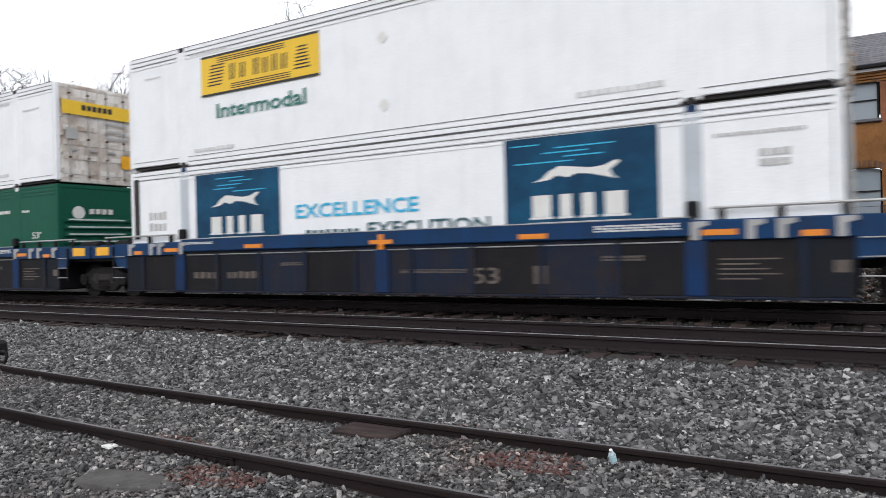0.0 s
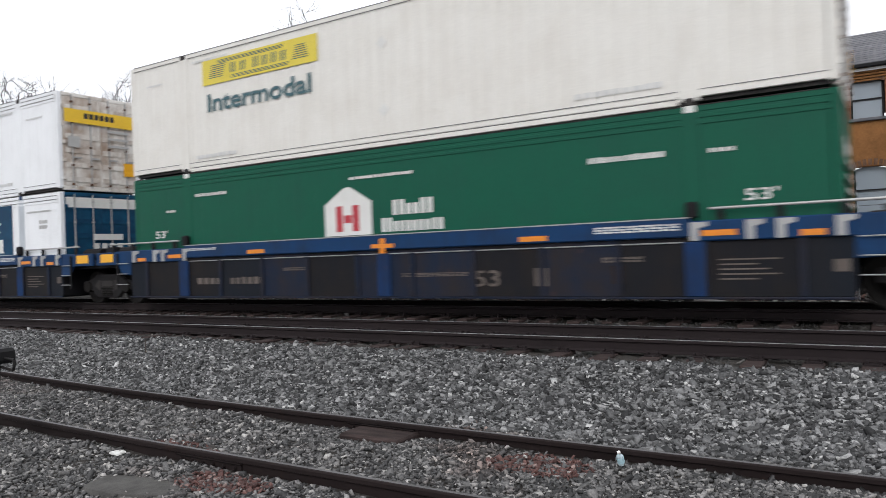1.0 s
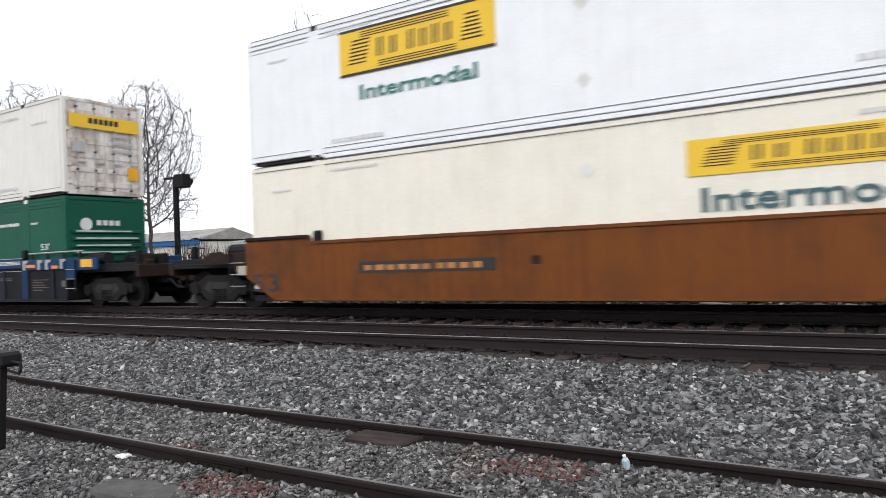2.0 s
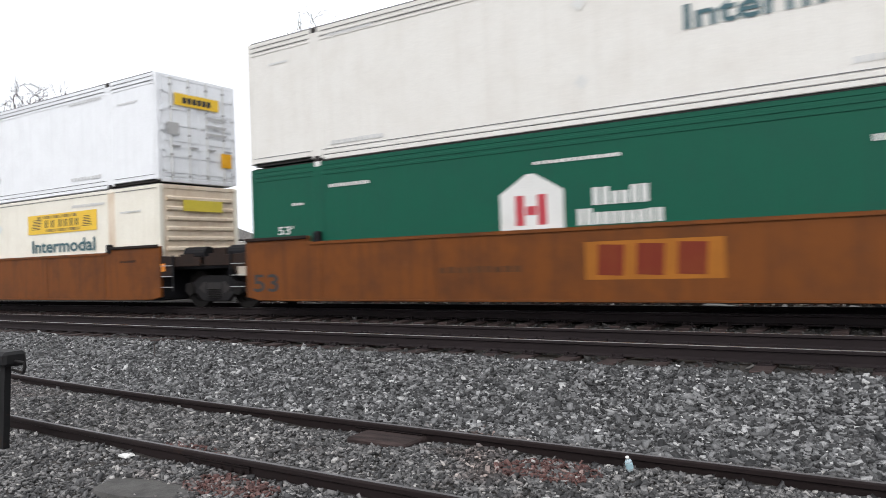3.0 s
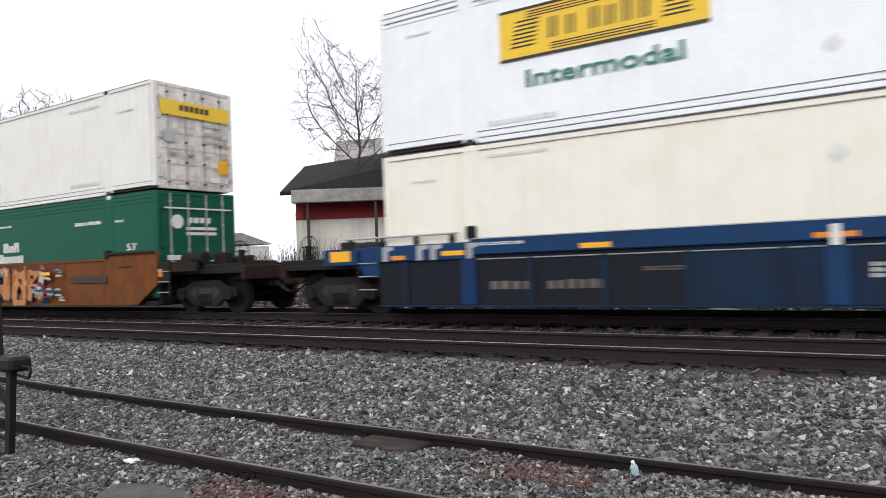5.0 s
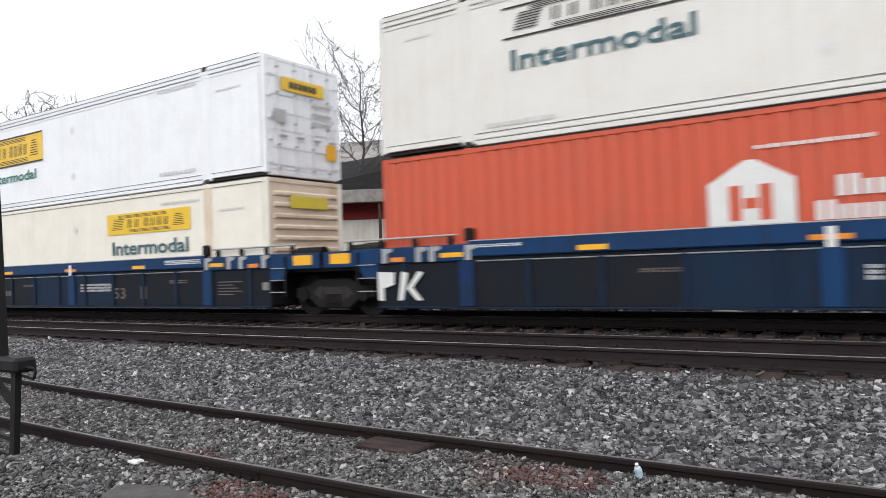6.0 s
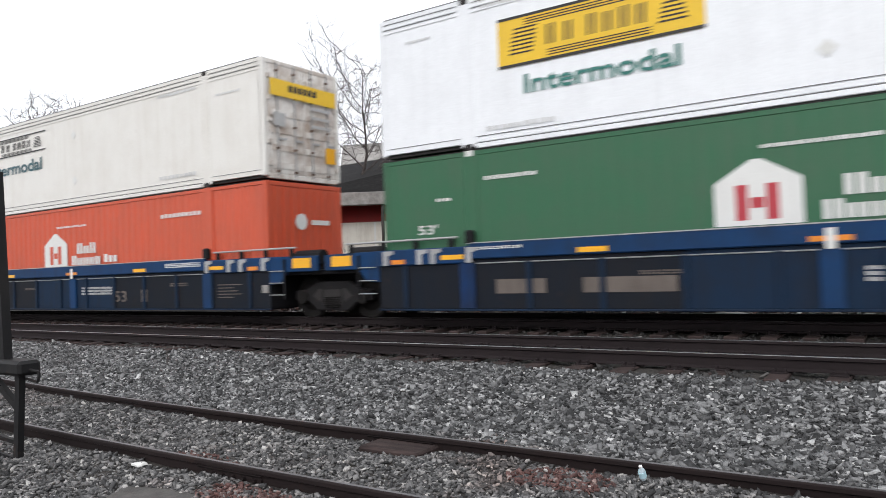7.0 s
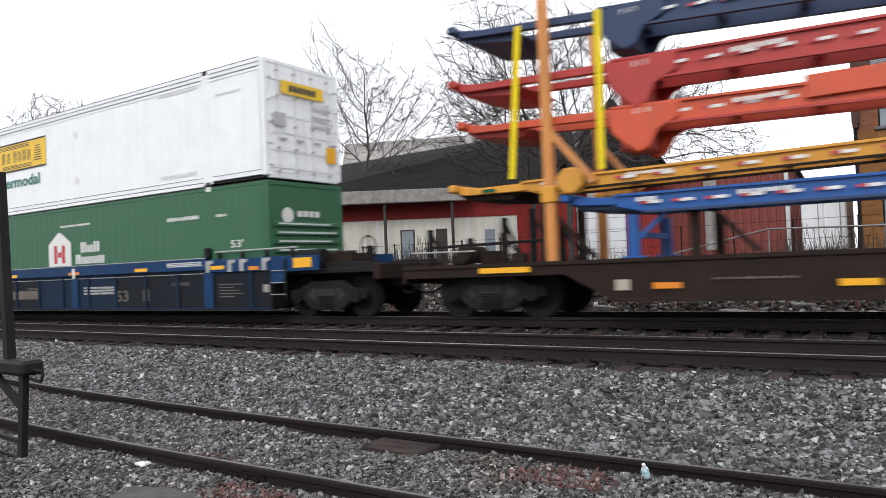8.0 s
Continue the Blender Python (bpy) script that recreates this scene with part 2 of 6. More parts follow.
_p.inputs["Base Color"].default_value, _p.inputs["Roughness"].default_value, _p.inputs["Transmission Weight"].default_value = (0.75, 0.85, 0.9, 1), 0.2, 0.55
M["label"] = paint("pale_blue_bottle_label", (0.42, 0.66, 0.74), (0.6, 0.66, 0.68), 0.4, 0.0, 0.5, streak=False)


# ================= mesh helpers =================
def box(bm, x0, x1, y0, y1, z0, z1):
    v = [bm.verts.new((x, y, z)) for x in (x0, x1) for y in (y0, y1) for z in (z0, z1)]
    for a in ((0, 1, 3, 2), (4, 6, 7, 5), (0, 4, 5, 1), (2, 3, 7, 6), (0, 2, 6, 4), (1, 5, 7, 3)):
        bm.faces.new([v[i] for i in a])
    return bm


def slab(bm, outline, y0, y1):
    """A plate with an outline in x and z, y0 to y1 thick."""
    a = [bm.verts.new((x, y0, z)) for x, z in outline]
    b = [bm.verts.new((x, y1, z)) for x, z in outline]
    bm.faces.new(a), bm.faces.new(b[::-1])
    for i in range(len(a)):
        j = (i + 1) % len(a)
        bm.faces.new((a[i], b[i], b[j], a[j]))
    return bm


def prism(bm, outline, x0, x1):
    """A bar along x with a cross-section in y and z."""
    a = [bm.verts.new((x0, y, z)) for y, z in outline]
    b = [bm.verts.new((x1, y, z)) for y, z in outline]
    bm.faces.new(a), bm.faces.new(b[::-1])
    for i in range(len(a)):
        j = (i + 1) % len(a)
        bm.faces.new((a[i], b[i], b[j], a[j]))
    return bm


def rod(bm, p, q, r0, r1=None, n=8):
    """A round bar from p to q, tapering from r0 to r1."""
    r1 = r0 if r1 is None else r1
    p, q = Vector(p), Vector(q)
    w = (q - p).normalized()
    u = w.orthogonal().normalized()
    s = w.cross(u)
    ring = lambda c, r: [bm.verts.new(c + (u * math.cos(k * math.tau / n) + s * math.sin(k * math.tau / n)) * r) for k in range(n)]
    a, b = ring(p, r0), ring(q, r1)
    bm.faces.new(a[::-1]), bm.faces.new(b)
    for i in range(n):
        bm.faces.new((a[i], a[(i + 1) % n], b[(i + 1) % n], b[i]))
    return bm


def beam(bm, p, q, w, d):
    """A square bar from p to q, w wide and d deep."""
    p, q = Vector(p), Vector(q)
    k = (q - p).normalized()
    u = k.cross(Vector((0, 1, 0)))
    u = (u if u.length > 0.1 else k.cross(Vector((1, 0, 0)))).normalized()
    s = k.cross(u)
    ring = lambda c: [bm.verts.new(c + u * a * w / 2 + s * e * d / 2) for a, e in ((-1, -1), (1, -1), (1, 1), (-1, 1))]
    a, b = ring(p), ring(q)
    bm.faces.new(a[::-1]), bm.faces.new(b)
    for i in range(4):
        bm.faces.new((a[i], a[(i + 1) % 4], b[(i + 1) % 4], b[i]))
    return bm


def soften(bm, width=0.012):
    bmesh.ops.recalc_face_normals(bm, faces=bm.faces)
    bmesh.ops.bevel(bm, geom=[e for e in bm.edges if len(e.link_faces) == 2 and e.calc_face_angle(0) > 0.6], offset=width, segments=1, affect="EDGES", clamp_overlap=True)
    return bm


def mesh_of(name, bm, mat):
    bmesh.ops.recalc_face_normals(bm, faces=bm.faces)
    me = bpy.data.meshes.new(name)
    bm.to_mesh(me)
    bm.free()
    me.materials.append(M[mat])
    return me


def part(name, bm, mat, parent, label="", at=None):
    """Links a bmesh, or a mesh that is shared, as one object under its thing."""
    ob = new(name, bm if isinstance(bm, bpy.types.Mesh) else mesh_of(name, bm, mat))
    ob.parent = parent
    if at:
        ob.location = at
    return tagged(ob, label)


def B():
    return bmesh.new()


_words = {}


def words(name, text, x0, x1, z0, z1, y, mat, parent, bold=0.012):
    """Lettering in the built-in font, fitted into a box on a face that looks towards -y."""
    if text not in _words:
        c = bpy.data.curves.new("lettering", "FONT")
        c.body, c.extrude, c.offset, c.resolution_u = text, 0.0, bold, 3
        o = new("lettering", c)
        me = bpy.data.meshes.new_from_object(o.evaluated_get(bpy.context.evaluated_depsgraph_get()))
        bpy.data.objects.remove(o)
        _words[text] = np.array([v.co[:2] for v in me.vertices]), [tuple(p.vertices) for p in me.polygons]
        bpy.data.meshes.remove(me)
    co, faces = _words[text]
    lo, hi = co.min(0), co.max(0)
    s = (co - lo) / (hi - lo)
    bm = B()
    vs = [bm.verts.new((x0 + (x1 - x0) * a, y, z0 + (z1 - z0) * b)) for a, b in s]
    for fc in faces:
        if len(set(fc)) > 2:
            try:
                bm.faces.new([vs[i] for i in fc])
            except ValueError:
                pass
    return part(name, bm, mat, parent)


def bars(name, x0, x1, z0, z1, y, count, mat, parent, fill=0.72, rows=1):
    """Rows of plain bars that stand in for small writing or a name."""
    bm, rnd = B(), random.Random(int(x0 * 100 + z0 * 31 + count))
    hr = (z1 - z0) / rows
    for r in range(rows):
        w = (x1 - x0) / count
        for i in range(count):
            a = x0 + i * w
            zz = z0 + r * hr
            box(bm, a, a + w * fill * rnd.uniform(0.85, 1.1), y, y + 0.002, zz + hr * 0.12, zz + hr * (0.88 - 0.12 * rnd.random()))
    return tagged(part(name, bm, mat, parent), kind="stuff")


def plate(name, x0, x1, z0, z1, y, mat, parent, label=""):
    return part(name, box(B(), x0, x1, y, y + 0.003, z0, z1), mat, parent, label)


def empty(name, x, y, z, label, category, group="", kind=""):
    ob = new(name)
    ob.location = (x, y, z)
    return tagged(ob, label, category, group, kind)


# ================= the ground =================
PROFILE = [(-1500, -0.72), (2.5, -0.72), (3.2, -0.715), (3.95, -0.685), (4.25, -0.655), (5.55, -0.665), (5.8, -0.645), (6.1, -0.64), (7.0, -0.58), (8.1, -0.41), (8.5, -0.362), (9.0, -0.362), (11.3, -0.38), (11.7, -0.24), (14.4, -0.22),
           (15.0, -0.30), (15.6, -0.12), (16.6, 0.30), (18.0, 0.62), (24.0, 0.80), (1500, 0.9)]


def ground_z(x, y):
    z = np.interp(y, [p[0] for p in PROFILE], [p[1] for p in PROFILE])
    return z + 0.018 * np.sin(x * 1.7 + y * 2.3) * np.sin(y * 3.1 - x * 0.6) + 0.012 * np.sin(x * 4.1 - y * 5.3)


def build_ground():
    xs = np.concatenate(([-1500, -600, -250, -120], np.arange(-80, 12, 0.5), [15, 25, 60, 250, 1500]))
    ys = np.concatenate(([-1500, -400, -100, -30, -10, -4, 0], np.arange(1.5, 20, 0.25), [21, 23, 26, 30, 40, 60, 100, 250, 1500]))
    X, Y = np.meshgrid(xs, ys)
    Z = ground_z(X, Y)
    me = bpy.data.meshes.new("ground")
    w = len(xs)
    faces = [(j * w + i, j * w + i + 1, (j + 1) * w + i + 1, (j + 1) * w + i) for j in range(len(ys) - 1) for i in range(w - 1)]
    me.from_pydata(np.stack((X, Y, Z), -1).reshape(-1, 3).tolist(), [], faces)
    me.polygons.foreach_set("use_smooth", [True] * len(faces))
    me.materials.append(M["earth"])
    tagged(new("ground", me), "gritty dark wet earth between and beside the tracks", "ground", kind="structure")


def stones(name, mat, count, xr, yr, size, label, seed, lift=0.0, keep=None, dens=None):
    """Many broken stones in one mesh, each a skewed, flattened block."""
    rng = np.random.default_rng(seed)
    ico = np.array([(x, y, z) for x in (-1, 1) for y in (-1, 1) for z in (-1, 1)]) * 0.8
    tri = np.array([(0, 1, 3), (0, 3, 2), (4, 6, 7), (4, 7, 5), (0, 4, 5), (0, 5, 1), (2, 3, 7), (2, 7, 6), (0, 2, 6), (0, 6, 4), (1, 5, 7), (1, 7, 3)])
    x = xr[1] - (xr[1] - xr[0]) * rng.random(count) ** (dens or 1.0)
    y = rng.uniform(*yr, count)
    if keep is not None:
        ok = keep(x, y)
        x, y = x[ok], y[ok]
    n = len(x)
    s = rng.uniform(*size, n) * (1 + 0.5 * (rng.random(n) > 0.9))
    p = ico[None] * (1 + rng.uniform(-0.5, 0.35, (n, 8, 3))) * np.stack((s * rng.uniform(0.8, 1.9, n), s * rng.uniform(0.5, 1.05, n), s * rng.uniform(0.25, 0.6, n)), -1)[:, None]
    a, b = rng.uniform(0, math.tau, n)[:, None], rng.normal(0, 0.5, n)[:, None]
    px, pz = p[..., 0] * np.cos(b) - p[..., 2] * np.sin(b), p[..., 0] * np.sin(b) + p[..., 2] * np.cos(b)
    qx, qy = px * np.cos(a) - p[..., 1] * np.sin(a), px * np.sin(a) + p[..., 1] * np.cos(a)
    z = ground_z(x, y) + lift + rng.uniform(-0.2, 0.55, n) * s
    co = np.stack((qx + x[:, None], qy + y[:, None], pz + z[:, None]), -1).reshape(-1, 3)
    idx = (tri[None] + (np.arange(n) * 8)[:, None, None]).reshape(-1)
    me = bpy.data.meshes.new(name)
    me.vertices.add(len(co)), me.loops.add(len(idx)), me.polygons.add(len(idx) // 3)
    me.vertices.foreach_set("co", co.ravel())
    me.loops.foreach_set("vertex_index", idx.astype(np.int32))
    me.polygons.foreach_set("loop_start", np.arange(0, len(idx), 3, dtype=np.int32))
    me.update(calc_edges=True)
    me.materials.append(M[mat])
    return tagged(new(name, me), label, "stones", kind="stuff")


# ================= the tracks =================
RAIL = [(-0.075, -0.172), (0.075, -0.172), (0.075, -0.160), (0.012, -0.140), (0.010, -0.050), (0.036, -0.038), (0.036, -0.008), (0.028, 0.0), (-0.028, 0.0), (-0.036, -0.008), (-0.036, -0.038), (-0.010, -0.050), (-0.012, -0.140), (-0.075, -0.160)]


def siding_bend(x):
    """How far the siding curves away from the other tracks."""
    return 0.006 * np.clip(-np.asarray(x, float) - 5.0, 0.0, 10.0) ** 2


def swept(outline, xs, bend):
    """A rail along x whose line is moved sideways by bend(x)."""
    bm = B()
    rings = [[bm.verts.new((x, y + float(bend(x)), z)) for y, z in outline] for x in xs]
    bm.faces.new(rings[0]), bm.faces.new(rings[-1][::-1])
    for a, b in zip(rings, rings[1:]):
        for i in range(len(a)):
            j = (i + 1) % len(a)
            bm.faces.new((a[i], b[i], b[j], a[j]))
    return bm


def track(name, y0, y1, top, label, spacing, rng, mat="rail", polished=True, reach=(-90, 14), seed=3, bend=None):
    """Two flat-bottomed rails on timber ties, each tie with its plates and spikes."""
    t = empty(name, 0, 0, top, label, "railway track", kind="structure")
    rnd = random.Random(seed)
    for y in (y0, y1):
        line = [reach[0]] + list(np.arange(-16, -4, 0.5)) + [reach[1]]
        r = part("rail", swept(RAIL, line, bend) if bend else prism(B(), RAIL, *reach), mat, t, at=(0, y, 0))
        if bend:
            # grey strip towards the far edge; the head's sheen is in its colour
            part("worn_head", swept([(-0.006, 0.0004), (-0.003, 0.003), (0.022, 0.003), (0.026, 0.0004)], line, bend), "railsheen", r, "dull grey worn rail head with its sheen painted in")
        if polished:
            part("running_surface", prism(B(), [(-0.0300, 0.0002), (-0.0245, 0.003), (0.0245, 0.003), (0.0300, 0.0002)], *reach), "railtop", r, "bright worn steel running surface")
    mid = (y0 + y1) / 2
    tie = mesh_of("tie", soften(box(B(), -0.115, 0.115, -1.33, 1.33, -0.17, 0.0), 0.012), "tie")
    pl = mesh_of("tie_plate", box(B(), -0.09, 0.09, -0.19, 0.19, 0.0, 0.018), "rail")
    sp = B()
    for a in (-0.06, 0.06):
        for b in (-0.14, -0.1, 0.1, 0.14):
            box(sp, a - 0.012, a + 0.012, b - 0.016, b + 0.016, 0.018, 0.052)
    sp = mesh_of("spike_set", sp, "rail")
    x = rng[0]
    while x < rng[1]:
        o = part("tie", tie, "tie", t, at=(x + rnd.uniform(-0.03, 0.03), mid + rnd.uniform(-0.04, 0.04) + (float(bend(x)) if bend else 0.0), -0.192))
        o.rotation_euler = (0, 0, rnd.uniform(-0.02, 0.02))
        if spacing[1]:
            for y in (y0, y1):
                p = part("tie_plate", pl, "rail", o, at=(0, y - mid, 0.0))
                if x > -14:
                    part("spike_set", sp, "rail", o, at=(0, y - mid, 0.0))
        x += spacing[0]
    return t


TRAIN_Y = 11.68          # near face of the containers
V = 19.66                # metres a second, towards -x


def build_tracks():
    track("main_track", 12.26, 13.77, 0.0, "main line track with shiny rails on dark timber ties", (0.56, True), (-26, 6), seed=4)
    track("passing_track", 9.22, 10.73, -0.138, "second track with shiny rails on weathered timber ties", (0.6, True), (-26.2 + 0.17, 5), seed=5)
    s = track("siding_track", 4.12, 5.63, -0.55, "disused siding with dull rusty rails sunk in stones", (0.56, False), (-24, 4), mat="railold", polished=False, reach=(-60, 8), seed=6, bend=siding_bend)
    # bolted joint bars
    for x, y in ((-4.98, 4.12), (-4.3, 5.63)):
        jb = B()
        for sgn in (-1, 1):
            prism(jb, [(sgn * 0.014, -0.135), (sgn * 0.05, -0.148), (sgn * 0.05, -0.125), (sgn * 0.026, -0.115), (sgn * 0.026, -0.07), (sgn * 0.044, -0.052), (sgn * 0.014, -0.046)], -0.40, 0.40)
        j = part("joint_bar", jb, "railold", s, "bolted rusty joint bar", at=(x, y, 0))
        for k in range(6):
            part("bolt", rod(B(), (-0.33 + k * 0.132, -0.055, -0.092), (-0.33 + k * 0.132, -0.02, -0.092), 0.018, n=6), "railold", j)
    tagged(part("tie_block", soften(box(B(), -0.35, 0.35, -0.25, 0.25, -0.06, 0.06), 0.02), "tie", s, "splintered dark timber under the joint", at=(-4.2, 5.52, -0.125)))


# ================= containers =================
CL, CW, CH = 16.154, 2.59, 2.896
POSTS = (2.08, CL - 2.08)
_cast = {}


def casting(mat):
    if mat not in _cast:
        _cast[mat] = mesh_of("corner_casting", soften(box(B(), -0.09, 0.09, -0.012, 0.16, -0.06, 0.06), 0.012), mat)
    return _cast[mat]


def side_skin(style):
    """The ribbed or panelled near wall, as one folded sheet."""
    per, deep, flat = {"ribbed": (0.305, 0.016, 0.62), "smooth": (0.61, 0.004, 0.93), "faint": (0.305, 0.006, 0.62), "deep": (0.29, 0.034, 0.5)}[style]
    pts, x = [], 0.14
    while x < CL - 0.14 - per:
        s = per * (1 - flat) / 2
        gap = s * 0.4 if style == "smooth" else per * flat * 0.25
        pts += [(x, 0.0), (x + per * flat - gap, 0.0), (x + per * flat - gap + s, deep), (x + per - s * 0.6, deep)]
        x += per
    pts.append((CL - 0.14, 0.0))
    bm = B()
    lo = [bm.verts.new((a, b, 0.17)) for a, b in pts]
    hi = [bm.verts.new((a, b, 2.80)) for a, b in pts]
    for i in range(len(pts) - 1):
        bm.faces.new((lo[i], lo[i + 1], hi[i + 1], hi[i]))
    return bm


def container(name, s0, z, paintkey, style, end, label, end_paint=None, cast=None, rail=None, double_top=False, post=None):
    """A 53-foot domestic container; local x runs along it, its near wall looks towards -y."""
    end_paint, rail = end_paint or paintkey, rail or paintkey
    c = empty(name, s0, TRAIN_Y, z, label, "container", "containers on the train")
    part("body", box(B(), 0.02, CL - 0.05, 0.045, CW - 0.02, 0.14, CH - 0.03), paintkey, c)
    part("side_wall", side_skin(style), paintkey, c, "ribbed painted side wall" if style != "smooth" else "flush panelled side wall")
    part("floor_frame", box(B(), 0.10, CL - 0.10, 0.06, CW - 0.06, 0.06, 0.139), "gap", c, "dark steel cross members under the floor")
    part("top_rail", soften(box(B(), 0.13, CL - 0.13, -0.006, 0.09, 2.80, CH), 0.01), rail, c)
    if double_top:
        part("upper_moulding", soften(box(B(), 0.13, CL - 0.13, -0.012, -0.004, 2.70, 2.76), 0.003), rail, c)
        part("upper_moulding", soften(box(B(), 0.13, CL - 0.13, -0.012, -0.004, 2.60, 2.65), 0.003), rail, c)
    part("bottom_rail", soften(box(B(), POSTS[0] + 0.17, POSTS[1] - 0.17, -0.010, 0.09, 0.02, 0.115), 0.012), rail, c)
    part("bottom_rail", soften(box(B(), POSTS[0] + 0.17, POSTS[1] - 0.17, -0.004, 0.09, 0.13, 0.22), 0.01), rail, c)
    for a, b in ((0.13, POSTS[0] - 0.17), (POSTS[1] + 0.17, CL - 0.13)):
        part("overhang_rail", soften(box(B(), a, b, -0.006, 0.09, 0.125, 0.23), 0.01), rail, c)
    for x in (0.065, CL - 0.065):
        for y in (0.06, CW - 0.06):
            part("corner_post", soften(box(B(), x - 0.065, x + 0.065, y - 0.065, y + 0.065, 0.10, CH), 0.014), rail, c)
    for x in POSTS:
        part("lifting_post", soften(box(B(), x - 0.16, x + 0.16, -0.012, 0.05, 0.06, CH - 0.06), 0.02), "stained" if paintkey == "cream" and x > 9 else post or rail, c)
        for y, zz in ((0.0, 0.06), (0.0, CH - 0.05), (CW - 0.16, CH - 0.05), (CW - 0.16, 0.06)):
            part("corner_casting", casting(cast or rail), "", c, at=(x, y - (0.008 if y == 0 else -0.02), zz))
    part("roof", box(B(), 0.05, CL - 0.05, 0.095, CW - 0.095, CH - 0.029, CH - 0.008), rail, c)
    pale = paintkey in ("white", "offwhite", "cream")
    line = "seam" if pale else "gap"
    part("roof_lip", box(B(), 0.13, CL - 0.13, -0.012, 0.02, CH - 0.004, CH + 0.010), line, c, "thin dark line along the roof edge")
    if pale:
        for a, b in ((0.14, POSTS[0] - 0.165), (POSTS[0] + 0.165, POSTS[1] - 0.165), (POSTS[1] + 0.165, CL - 0.14)):
            part("joint_line", box(B(), a, b, -0.0145, -0.0125, 2.785, 2.797), line, c)
            part("joint_line", box(B(), a, b, -0.0125, -0.0105, 0.232, 0.246), line, c)
            if double_top:
                part("joint_line", box(B(), a, b, -0.0145, -0.0125, 2.676, 2.689), line, c)
        part("joint_line", box(B(), POSTS[0] + 0.175, POSTS[1] - 0.175, -0.0125, -0.0105, 0.116, 0.128), line, c)
    # the end that trails
    e = part("end_frame", box(B(), CL - 0.049, CL - 0.02, 0.125, CW - 0.125, 0.16, CH - 0.10), end_paint, c)
    part("end_header", soften(box(B(), CL - 0.10, CL - 0.002, 0.127, CW - 0.127, CH - 0.11, CH - 0.002), 0.01), end_paint, c)
    part("end_sill", soften(box(B(), CL - 0.10, CL, 0.127, CW - 0.127, 0.05, 0.17), 0.012), end_paint, c)
    if end == "door":
        for y in (0.15, CW / 2 + 0.01):
            d = B()
            w = CW / 2 - 0.16
            box(d, CL - 0.019, CL - 0.006, y, y + w, 0.19, CH - 0.13)
            leaf = part("door", d, end_paint, c, "ribbed steel door leaf")
            for k in range(6):
                part("door_rib", box(B(), CL - 0.0065, CL + 0.012, y + 0.06, y + w - 0.06, 0.30 + k * 0.42, 0.44 + k * 0.42), end_paint, leaf)
            for k in (0.22, 0.72):
                part("locking_bar", rod(B(), (CL + 0.035, y + w * k, 0.12), (CL + 0.035, y + w * k, CH - 0.06), 0.019, n=8), "mark" if end_paint == "white" else "silver", leaf, "locking bar")
                part("handle", box(B(), CL + 0.03, CL + 0.055, y + w * k, y + w * k + 0.26, 0.98, 1.03), "silver", leaf)
                hk = B()
                for zz in (0.2, 0.75, 1.3, 2.0, 2.6):
                    box(hk, CL + 0.008, CL + 0.056, y + w * k - 0.03, y + w * k + 0.03, zz, zz + 0.05)
                tagged(part("bar_guide", hk, "silver" if end_paint != "dirtywhite" else "rustorange", leaf), kind="stuff")
            for k in range(5):
                hy = y - 0.03 if y < 1 else y + w - 0.03
                part("hinge", box(B(), CL - 0.01, CL + 0.03, hy, hy + 0.09, 0.35 + k * 0.52, 0.45 + k * 0.52), end_paint, leaf)
    elif end == "ribs":
        for k in range(9):
            r = slab(B(), [(CL - 0.02, 0.34 + k * 0.265), (CL + 0.03, 0.38 + k * 0.265), (CL + 0.03, 0.44 + k * 0.265), (CL - 0.02, 0.48 + k * 0.265)], 0.22, CW - 0.22)
            part("end_rib", r, end_paint, c, "horizontal pressed rib")
    elif end == "louvre":
        for k in range(4):
            z1 = 1.16 + k * 0.21
            r = slab(B(), [(CL - 0.02, z1), (CL + 0.04, z1 + 0.03), (CL + 0.04, z1 + 0.11), (CL - 0.02, z1 + 0.14)], 0.2, CW - 0.2)
            rib = part("end_rib", r, end_paint, c, "horizontal pressed rib")
            # pale stripe high on the rib's face: a painted highlight
            part("worn_edge", box(B(), CL + 0.041, CL + 0.044, 0.3, CW - 0.3 - 0.2 * (k % 2), z1 + 0.065, z1 + 0.105), "faintmark", rib, "pale stripe painted as the rib's highlight")
    else:
        for k in range(8):
            r = prism(B(), [(0.25 + k * 0.27, 0.2), (0.37 + k * 0.27, 0.2), (0.37 + k * 0.27, CH - 0.15), (0.25 + k * 0.27, CH - 0.15)], CL - 0.02, CL + 0.012)
            part("end_rib", r, end_paint, c)
    return c


def end_mark(c, name, y0, y1, z0, z1, mat, label="", off=0.062):
    return part(name, box(B(), CL + off, CL + off + 0.003, y0, y1, z0, z1), mat, c, label)


FACE = -0.017


